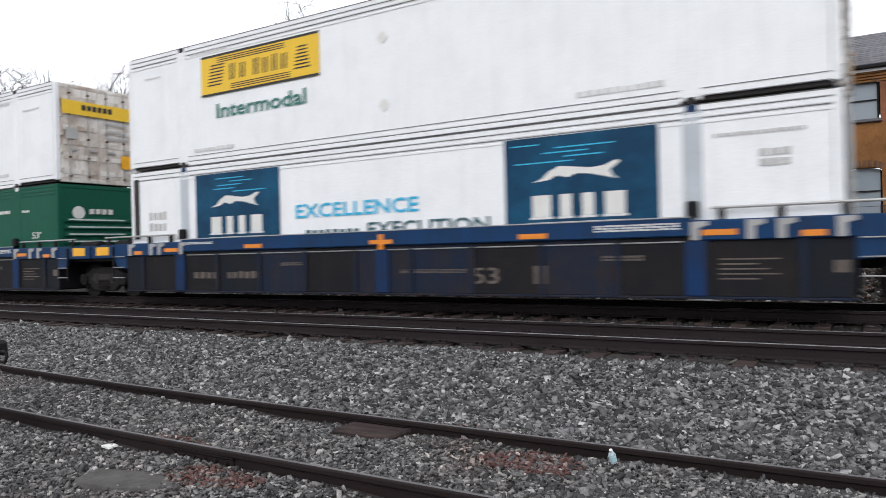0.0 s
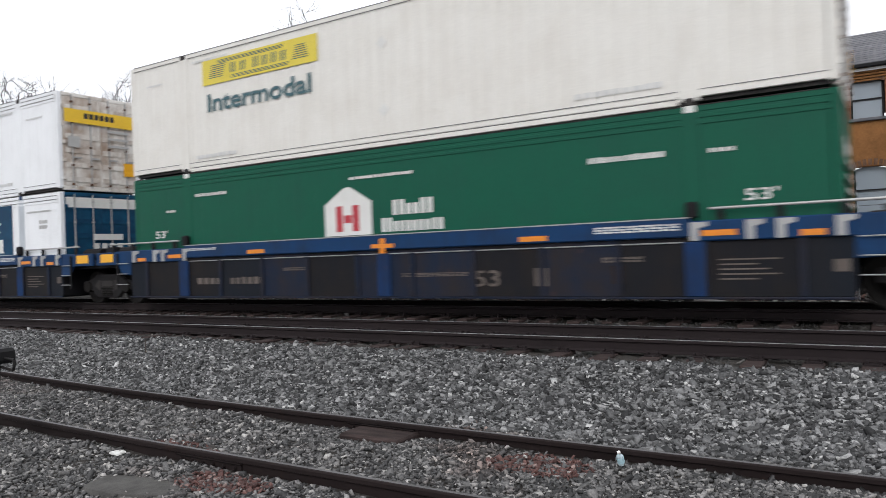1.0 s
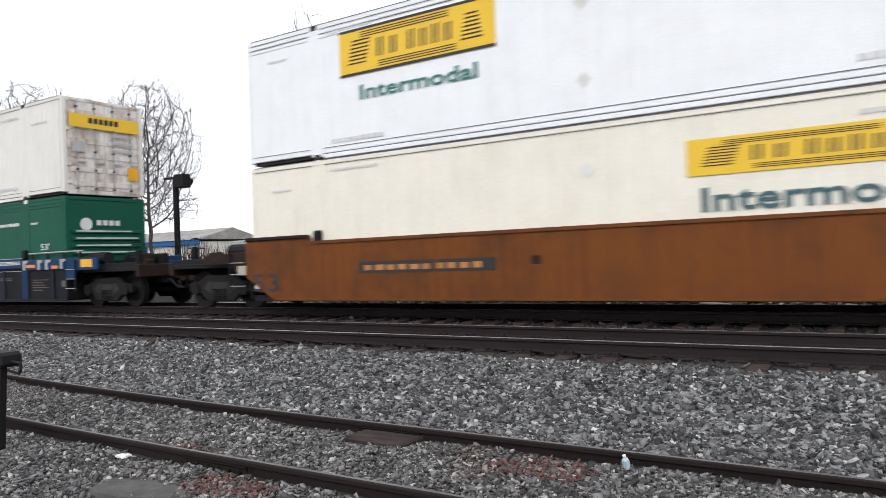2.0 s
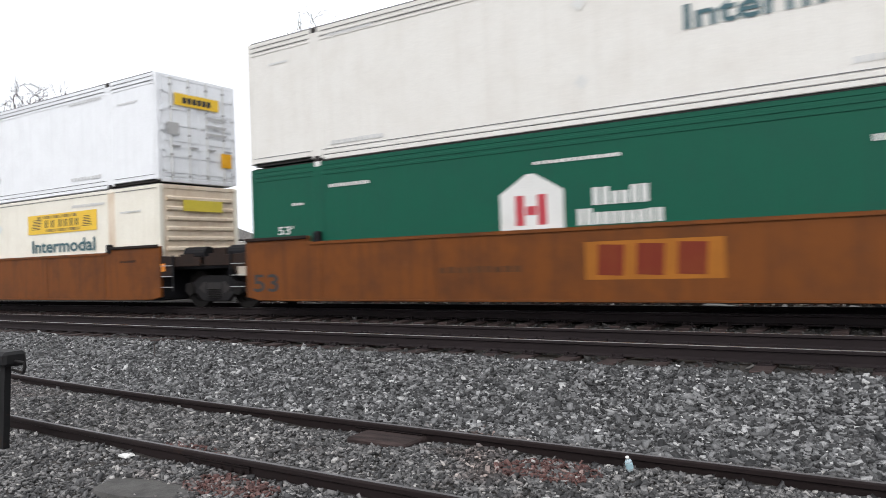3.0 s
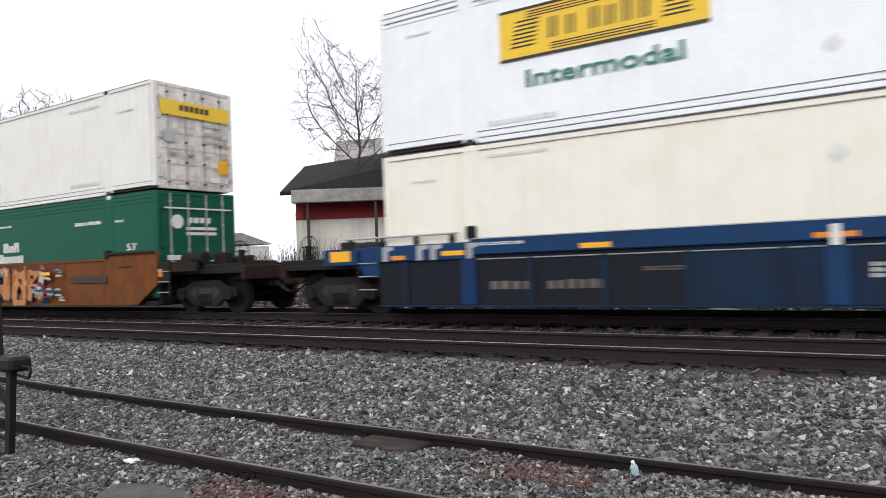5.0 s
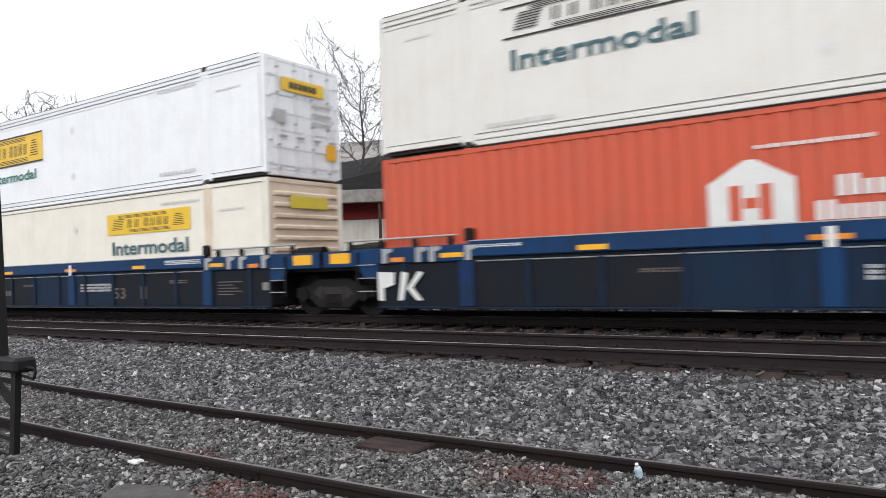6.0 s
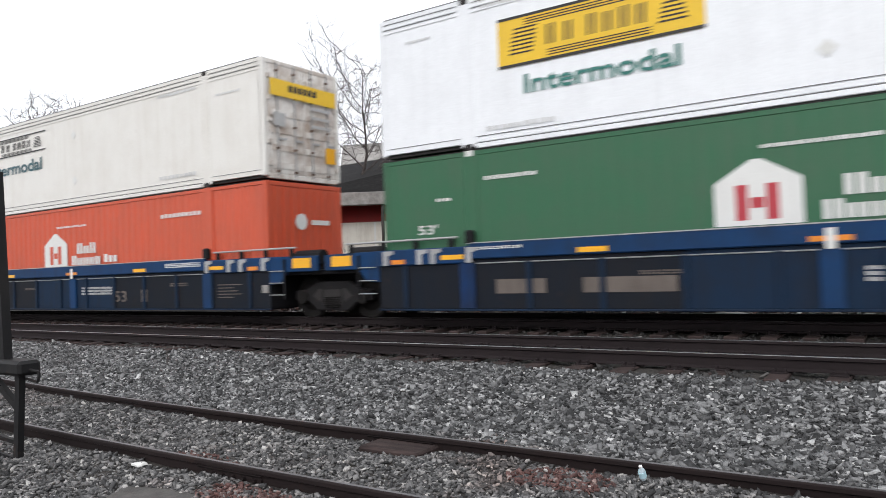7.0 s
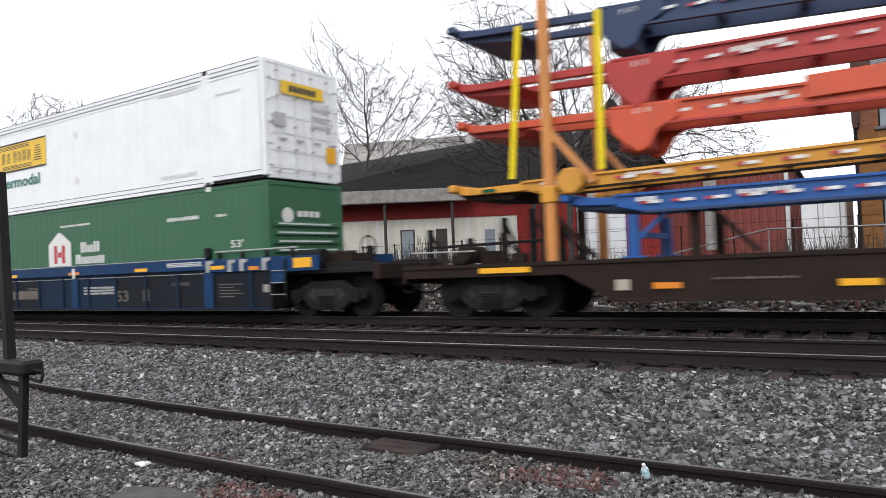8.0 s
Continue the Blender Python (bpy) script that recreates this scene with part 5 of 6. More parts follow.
def build_load():
    ends = 15.5
    chassis("blue container chassis resting upright on the flat car", 3.45, ends, 2.12, 2.09, "chblue", 4.35, 0.30, 0.0, "chnavy")
    y = chassis("yellow container chassis chained over a blue one", 1.1, ends, 2.50, 2.58, "chyellow", 2.6, 0.22, 0.0, "rustdark")
    chassis("orange-red container chassis in a stack on the flat car", 1.35, ends, 3.70, 3.47, "chorange", 4.35, 0.33, 0.85, "chred", True)
    chassis("red container chassis in a stack on the flat car", 1.2, ends, 4.52, 4.28, "chred", 4.35, 0.38, 0.92, "chred")
    chassis("navy blue container chassis on top of the stack", 1.22, ends, 5.58, 5.02, "chnavy", 4.2, 0.36, 0.85, "chnavy")
    plate("green_label", 1.75, 2.05, 2.40, 2.46, 0.16, "green", y)
    # blue landing legs on the deck
    p = moving(empty("landing_gear", SF + 4.6, TRAIN_Y, 1.04, "blue landing legs standing on the flat car deck", "landing gear"))
    for yy in (0.3, 2.2):
        part("leg", soften(box(B(), -0.09, 0.09, yy, yy + 0.16, 0.03, 0.75), 0.012), "chblue", p)
        part("foot", soften(box(B(), -0.2, 0.2, yy - 0.06, yy + 0.22, 0.0, 0.04), 0.01), "chblue", p)
    part("brace", beam(B(), (0.05, 0.36, 0.3), (0.55, 0.36, 0.74), 0.07, 0.07), "chblue", p)
    part("cross_shaft", box(B(), -0.06, 0.06, 0.46, 2.2, 0.35, 0.45), "chblue", p)
    # pedestals under the yellow chassis
    for x in (2.9, 5.6, 9.5, 13.5):
        q = moving(empty("load_stand", SF + x, TRAIN_Y, 1.04, "dark steel stand under the chassis stack", "stand", "stands on the flat car"))
        for yy in (0.4, 2.1):
            part("leg", soften(box(B(), -0.08, 0.08, yy, yy + 0.16, 0.0, 1.24 if x < 4 else 0.75), 0.01), "rustdark", q)
        part("brace", beam(B(), (0.1, 0.48, 0.95), (0.95, 0.48, 0.05), 0.08, 0.08), "rustdark", q)
    # stanchions with braces and straps
    for yy, w in ((0.03, 0.17), (2.5, 0.17)):
        s = moving(empty("stanchion", SF + 3.2, TRAIN_Y + yy, 1.04, "tall orange stanchion with diagonal brace beside the stack", "stanchion", "stanchions of the flat car"))
        part("upright", soften(box(B(), -0.09, 0.09, 0, 0.14, 0.0, 4.9), 0.012), "post", s)
        part("brace", beam(B(), (0.06, 0.07, 2.3), (0.85, 0.07, 1.35), 0.11, 0.09), "post", s)
        hub = [(0.42 + 0.25 * math.cos(k * math.tau / 8 + 0.39), 1.40 + 0.25 * math.sin(k * math.tau / 8 + 0.39)) for k in range(8)]
        part("hub", soften(slab(B(), hub, -0.05, 0.18), 0.03), "chyellow", s, "yellow eight-sided bearing block")
        part("shoe", soften(box(B(), -0.14, 0.14, -0.03, 0.17, 1.05, 1.35), 0.02), "chyellow", s)
    for xa, xb, zb in ((4.17, 4.22, 5.35), (2.43, 2.68, 5.4)):
        t = beam(B(), (xa, 0, 0.0), (xb, 0, zb - 2.6), 0.12, 0.012)
        s = moving(tagged(new("tie_down_strap", mesh_of("tie_down_strap", t, "strap")), "yellow webbing strap holding the chassis stack", "strap", "straps on the stack"))
        s.location = (SF, TRAIN_Y + 0.13, 2.6)


def build_train():
    art = lambda i: (S0[i + 1] - S0[i] - CL - 0.24) / 2
    blue = "well car with bright blue chord and grimy ribbed sides"
    orange = "well car with weathered rust-streaked orange sides"
    well_car(0, 3.2, art(0), True, blue)
    well_car(1, art(0), art(1), True, blue)
    well_car(2, art(1), 3.0, True, blue)
    well_car(3, 3.0, art(3), False, orange)
    well_car(4, art(3), art(4), False, orange)
    well_car(5, art(4), 2.95, False, "orange well car covered with sprayed graffiti along one side")
    well_car(6, 2.95, art(6), True, blue)
    well_car(7, art(6), art(7), True, blue)
    well_car(8, art(7), 2.95, True, blue)
    build_containers()
    build_flat_car()
    build_load()


# ================= behind the train =================
def tree(x, y, z, trunk_to, clumps, label, seed, count=900, step=0.26, tip=0.008, reach=1.5, turn=0.0, lean=0.0, thick=2.5):
    """A bare winter tree whose limbs grow towards points scattered in its crown's clumps; radii follow the limbs they carry."""
    rng = np.random.default_rng(seed)
    vol = np.array([c[3] * c[4] * c[5] for c in clumps])
    pts = []
    for c, k in zip(clumps, np.ceil(count * vol / vol.sum()).astype(int)):
        d = rng.normal(size=(k, 3))
        d *= (rng.random(k) ** 0.45 / np.linalg.norm(d, axis=1))[:, None]
        pts.append(np.array(c[:3]) + d * np.array(c[3:]))
    goal = np.concatenate(pts)
    node, parent = [np.array((0.0, 0.0, -0.2))], [-1]
    while node[-1][2] < trunk_to:
        node.append(node[-1] + np.array((lean + rng.normal(0, 0.10), rng.normal(0, 0.10), 1.0)) * step)
        parent.append(len(node) - 2)
    P = np.array(node)
    D = np.linalg.norm(goal[:, None] - P[None], axis=2)
    near, dist, forks = D.argmin(1), D.min(1), {}
    for turn_no in range(140):
        live = dist < (1e9 if turn_no < 14 else reach)
        if not live.any():
            break
        fresh = []
        for i in np.unique(near[live]):
            if forks.get(i, 0) > 2:
                dist[near == i] = 0.0
                continue
            forks[i] = forks.get(i, 0) + 1
            w = goal[live & (near == i)] - node[i]
            w = (w / np.linalg.norm(w, axis=1)[:, None]).mean(0)
            back = node[i] - node[parent[i]] if parent[i] >= 0 else np.array((0, 0, 1.0))
            w = w / (np.linalg.norm(w) + 1e-9) + 0.45 * back / np.linalg.norm(back) + rng.normal(0, 0.13, 3) + (0, 0, 0.06)
            node.append(node[i] + step * w / np.linalg.norm(w))
            parent.append(int(i))
            fresh.append(len(node) - 1)
        if not fresh:
            goal, near, dist = goal[dist > 0], near[dist > 0], dist[dist > 0]
            continue
        Q = np.array([node[j] for j in fresh])
        D = np.linalg.norm(goal[:, None] - Q[None], axis=2)
        m, d = D.argmin(1), D.min(1)
        better = d < dist
        near[better], dist[better] = np.array(fresh)[m[better]], d[better]
        keep = dist > step * 1.25
        goal, near, dist = goal[keep], near[keep], dist[keep]
        if not len(goal) or len(node) > 9000:
            break
    n = len(node)
    load, kids = np.zeros(n), np.zeros(n, int)
    for i in range(n - 1, 0, -1):
        load[i] += tip ** thick if kids[i] == 0 else 0.0
        load[parent[i]] += load[i]
        kids[parent[i]] += 1
    rad = np.maximum(load ** (1 / thick), tip)
    big, fine = ([], []), ([], [])

    def tube(p, q, r0, r1, sides, out):
        w = q - p
        w = w / (np.linalg.norm(w) + 1e-9)
        u = np.cross(w, (0.31, 0.95, 0.02))
        u /= np.linalg.norm(u) + 1e-9
        v, base = np.cross(w, u), len(out[0])
        for c, r in ((p, r0), (q, r1)):
            out[0].extend(tuple(c + (u * math.cos(k * math.tau / sides) + v * math.sin(k * math.tau / sides)) * r) for k in range(sides))
        out[1].extend((base + k, base + (k + 1) % sides, base + sides + (k + 1) % sides, base + sides + k) for k in range(sides))

    for i in range(1, n):
        r = rad[i]
        w = node[i] - node[parent[i]]
        tube(node[parent[i]], node[i] + w * 0.06, min(rad[parent[i]], r * 1.35), r, 8 if r > 0.06 else 5 if r > 0.025 else 3, big if r > 0.03 else fine)
        if r < 0.035:
            for _ in range(3 if kids[i] == 0 else 2):
                d = w / np.linalg.norm(w) + rng.normal(0, 0.6, 3)
                e = node[i] + d * step * rng.uniform(0.7, 1.8)
                tube(node[i], e, tip * 0.95, tip * 0.6, 3, fine)
                g = node[i] + (e - node[i]) * rng.uniform(0.3, 0.8)
                tube(g, g + (d + rng.normal(0, 0.6, 3)) * step * rng.uniform(0.4, 0.9), tip * 0.7, tip * 0.45, 3, fine)
    t = empty("bare_tree", x, y, z, label, "tree", "bare trees")
    t.rotation_euler = (0, 0, radians(turn))
    for nm, (v, f), mat in (("trunk", big, "bark"), ("crown", fine, "twig")):
        me = bpy.data.meshes.new(nm)
        me.from_pydata(v, [], f)
        me.materials.append(M[mat])
        o = part(nm, me, mat, t)
        if nm == "crown":
            tagged(o, "fine bare twigs", kind="stuff")
    return t


def build_trees():
    tree(-8.55, 19.5, 0.62, 2.3, [(0.2, 0, 6.2, 1.9, 1.6, 1.7), (2.6, 0, 5.0, 2.1, 1.6, 1.6), (4.2, -0.3, 3.5, 1.5, 1.0, 0.8), (-1.8, 0, 6.1, 1.9, 1.6, 2.2), (0.8, -0.4, 3.9, 3.4, 1.6, 1.1)],
         "spreading bare tree with dark trunk beside the railway", 14, 2500, 0.22, 0.0078, turn=33)
    tree(-10.9, 21.8, 0.70, 2.0, [(-1.2, 0, 5.0, 1.9, 1.5, 2.0), (0.6, 0, 4.2, 1.5, 1.2, 1.3)], "bare tree with forked trunk beside a red barn", 9, 1000, 0.24, 0.0095, turn=33)
    tree(-19.4, 23.0, 0.80, 2.5, [(-0.2, 0, 7.0, 2.2, 2.0, 2.4), (1.9, 0, 6.0, 2.3, 1.7, 2.6), (-1.2, 0, 9.2, 0.9, 0.9, 1.6)], "tall bare tree with a broad crown behind the train", 21, 1300, 0.28, 0.0085, turn=40)
    tree(-39.2, 28.0, 0.80, 2.6, [(0.1, 0, 7.6, 3.2, 2.6, 4.2), (0.0, 0, 4.4, 3.0, 2.4, 1.8)], "domed bare tree with dense fine twigs beside the line", 31, 2000, 0.36, 0.013, turn=50)
    tree(-44.5, 28.0, 0.80, 2.4, [(0, 0, 7.2, 2.6, 2.2, 3.6), (0, 0, 4.2, 2.8, 2.0, 1.8)], "bare tree with tangled twigs in a row beside the line", 32, 1000, 0.38, 0.014, turn=50)
    for k, (x, y, hh) in enumerate(((-49.0, 30, 13.2), (-54.0, 30, 14.6), (-59.5, 30, 16.2))):
        tree(x, y, 0.8, hh * 0.3, [(0.6 * (k - 1), 0, hh * 0.68, hh * 0.17, hh * 0.16, hh * 0.30)], "tall thin bare tree in a row beside the line", 41 + k, 380, 0.42, 0.016, turn=55)
    for k, (x, y, hh) in enumerate(((-90, 46, 21), (-80, 46, 19), (-66.5, 46, 18))):
        tree(x, y, 0.8, hh * 0.3, [(0, 0, hh * 0.66, hh * 0.2, hh * 0.18, hh * 0.32)], "distant thin bare tree behind the train", 51 + k, 320, 0.55, 0.02, turn=55)


def ribbed_wall(w, z0, z1, per=0.3, deep=0.04):
    """A folded sheet wall along x, its ribs upright."""
    pts, x = [], 0.0
    while x < w:
        pts += [(x, 0), (x + per * 0.55, 0), (x + per * 0.65, deep), (x + per * 0.9, deep)]
        x += per
    pts = [(min(a, w), b) for a, b in pts] + [(w, 0)]
    bm = B()
    lo = [bm.verts.new((a, b, z0)) for a, b in pts]
    hi = [bm.verts.new((a, b, z1)) for a, b in pts]
    for i in range(len(pts) - 1):
        if (lo[i].co - lo[i + 1].co).length > 1e-5:
            bm.faces.new((lo[i], lo[i + 1], hi[i + 1], hi[i]))
    return bm


def build_barn():
    b = empty("barn", -8.8, 28.7, 0.8, "long red and cream barn with dark shingle roof and gable", "barn")
    b.rotation_euler = (0, 0, radians(35.2))
    g = 0.8
    part("wall", box(B(), -14.0, 0.1, 0.1, 0.3, -0.3, 4.0 - g), "redwall", b, "red painted wall")
    part("wall", box(B(), -0.1, 0.1, 0.3, 7.0, -0.3, 4.0 - g), "redwall", b)
    for k in range(34):
        x = -5.5 + k * 0.165
        part("board", box(B(), x, x + 0.14, 0.075, 0.099, -0.2, 3.95 - g), "redwall", b)
    part("cream_wall", box(B(), -14.0, -5.6, 0.04, 0.099, -0.2, 2.92 - g), "creamwall", b, "cream lower wall")
    part("fascia", box(B(), -14.0, -5.6, 0.0, 0.099, 2.93 - g, 3.22 - g), "redwall", b, "red fascia board")
    part("gutter_band", soften(box(B(), -14.0, -7.6, -0.90, -0.56, 3.52 - g, 4.02 - g), 0.02), "concrete", b, "grey-green painted band")
    part("window", box(B(), -10.2, -9.75, 0.02, 0.039, 1.35 - g, 2.45 - g), "glass", b)
    part("window_frame", box(B(), -10.26, -9.69, 0.03, 0.045, 1.29 - g, 2.51 - g), "bark", b)
    part("door", box(B(), -8.85, -8.4, 0.02, 0.039, 0.9 - g, 2.5 - g), "bark", b, "weathered brown door")
    part("window", box(B(), -6.9, -6.5, 0.02, 0.039, 1.5 - g, 2.4 - g), "glass", b)
    for x in (-12.8, -11.2, -7.6):
        part("wall_batten", box(B(), x, x + 0.08, 0.015, 0.039, -0.2, 2.91 - g), "mark", b)
    for x in (-13.4, -10.8, -8.2):
        part("canopy_post", rod(B(), (x, -0.73, -0.3), (x, -0.73, 3.515 - g), 0.06, n=8), "bark", b, "thin post under the grey band")
    # garage door of pale panels
    for k in range(5):
        part("garage_panel", soften(box(B(), -3.2, -1.25, 0.01, 0.07, 0.0 + k * 0.47, 0.455 + k * 0.47), 0.012), "white", b, "pale garage door panel")
    part("window", box(B(), -2.75, -2.3, 0.03, 0.07, 3.38 - g, 3.68 - g), "mark", b)
    # roof of the long part, then the gable
    bm = B()
    q = [bm.verts.new(p) for p in ((-14.5, -0.5, 3.98 - g), (-3.3, -0.5, 3.98 - g), (-2.6, 3.2, 7.0 - g), (-14.5, 6.2, 5.9 - g), (-14.5, -0.5, 3.86 - g), (-3.3, -0.5, 3.86 - g), (-2.6, 3.2, 6.85 - g), (-14.5, 6.2, 5.75 - g))]
    for f in ((0, 1, 2, 3), (7, 6, 5, 4), (0, 4, 5, 1), (1, 5, 6, 2), (2, 6, 7, 3), (3, 7, 4, 0)):
        bm.faces.new([q[i] for i in f])
    part("roof", bm, "darkroof", b, "dark weathered shingle roof")
    part("gable", slab(B(), [(-3.6, 3.9 - g), (0.25, 3.9 - g), (0.25, 4.6 - g), (-1.71, 7.15 - g), (-3.6, 5.1 - g)], -0.30, -0.1), "darkroof", b, "dark boarded gable end")
    for k in range(13):
        x = -3.45 + k * 0.28
        top = 7.05 - g - (abs(x + 1.71) * (1.29 if x > -1.71 else 1.08))
        part("gable_board", box(B(), x, x + 0.23, -0.325, -0.301, 3.95 - g, max(top - 0.15, 3.4)), "darkroof", b)
    for s, o in ((1, [(-1.71, 7.34), (0.42, 4.58), (0.42, 4.44), (-1.71, 7.18)]), (-1, [(-1.71, 7.34), (-3.8, 5.08), (-3.8, 4.94), (-1.71, 7.18)])):
        part("gable_roof", slab(B(), [(x, z - g) for x, z in o], -0.5, 6.5), "darkroof", b, "dark shingle gable roof")
    # pale metal roof behind
    r = empty("grey_roofed_building", -8.8, 28.7, 0.8, "long building with pale grey metal roof behind the barn", "building")
    r.rotation_euler = (0, 0, radians(35.2))
    part("wall", box(B(), -13.2, -5.5, 9.2, 14, -0.3, 4.6), "creamwall", r)
    part("roof", slab(B(), [(-13.5, 4.6), (-5.2, 4.6), (-5.2, 4.75), (-13.5, 4.75)], 8.8, 9.19), "slate", r)
    bm = B()
    q = [bm.verts.new(p) for p in ((-13.5, 8.8, 4.76), (-5.2, 8.8, 4.76), (-5.2, 11.6, 7.5), (-13.5, 11.6, 7.2), (-13.5, 14.4, 4.76), (-5.2, 14.4, 4.76))]
    for f in ((0, 1, 2, 3), (3, 2, 5, 4), (1, 5, 2), (0, 3, 4), (0, 4, 5, 1)):
        bm.faces.new([q[i] for i in f])
    part("roof", bm, "concrete", r, "pale grey sheet metal roof")


def build_red_shed():
    s = empty("metal_shed", -9.6, 30.0, 0.8, "brown-red sheet metal shed with white corner trim", "shed")
    part("wall", box(B(), 0.0, 5.34, 0.08, 0.2, -0.3, 3.5), "redmetal", s)
    part("front_sheet", ribbed_wall(5.34, -0.3, 3.58), "redmetal", s, "ribbed red metal front")
    part("pale_sheet", box(B(), 2.35, 2.85, -0.03, -0.004, 0.4, 3.5), "concrete", s, "weathered pale translucent sheet")
    part("corner_trim", soften(box(B(), 5.32, 5.46, -0.05, 0.1, -0.3, 3.72), 0.01), "mark", s, "white corner trim")
    part("eave_trim", soften(box(B(), 0.0, 5.5, -0.10, -0.05, 3.58, 3.74), 0.01), "mark", s, "pale eave trim")
    side = prism(B(), [(0.1, -0.3), (5.2, -0.3), (5.2, 2.95), (0.1, 3.68)], 5.34, 5.45)
    part("side_wall", side, "redmetal", s, "dull red side wall")
    for k in range(12):
        part("side_rib", box(B(), 5.451, 5.48, 0.4 + k * 0.4, 0.46 + k * 0.4, -0.3, 3.55 - 0.057 * k), "redmetal", s)
    part("roof", prism(B(), [(-0.2, 3.75), (5.4, 2.98), (5.4, 3.04), (-0.2, 3.81)], -0.1, 5.6), "slate", s)
    part("vent_pipe", rod(B(), (5.0, 1.0, 3.5), (5.0, 1.0, 4.25), 0.05, n=8), "grime", s)
    w = empty("box_trailer", -3.56, 28.4, 0.8, "white box trailer parked beside a brick building", "trailer")
    part("body", soften(box(B(), 0, 1.42, 0, 3.0, 0.25, 2.40), 0.03), "white", w)
    for x in (0.04, 0.72):
        d = part("door", soften(box(B(), x, x + 0.66, -0.04, -0.002, 0.32, 2.32), 0.012), "white", w, "white trailer door")
        part("door_bar", rod(B(), (x + 0.5, -0.06, 0.3), (x + 0.5, -0.06, 2.35), 0.018, n=6), "silver", d)
    part("bumper", box(B(), 0.0, 1.42, -0.08, 0.02, 0.1, 0.22), "grime", w)
    for x in (0.2, 1.2):
        part("wheel", rod(B(), (x - 0.1, 0.7, 0.22), (x + 0.1, 0.7, 0.22), 0.24, n=16), "grime", w)


def arched(bm, x0, x1, z0, z1, rise, y0, y1):
    o = [(x0, z0), (x1, z0), (x1, z1 - rise)] + [((x0 + x1) / 2 + (x1 - x0) / 2 * math.cos(a), z1 - rise + rise * math.sin(a)) for a in np.linspace(0.3, math.pi - 0.3, 7)] + [(x0, z1 - rise)]
    return slab(bm, o, y0, y1)


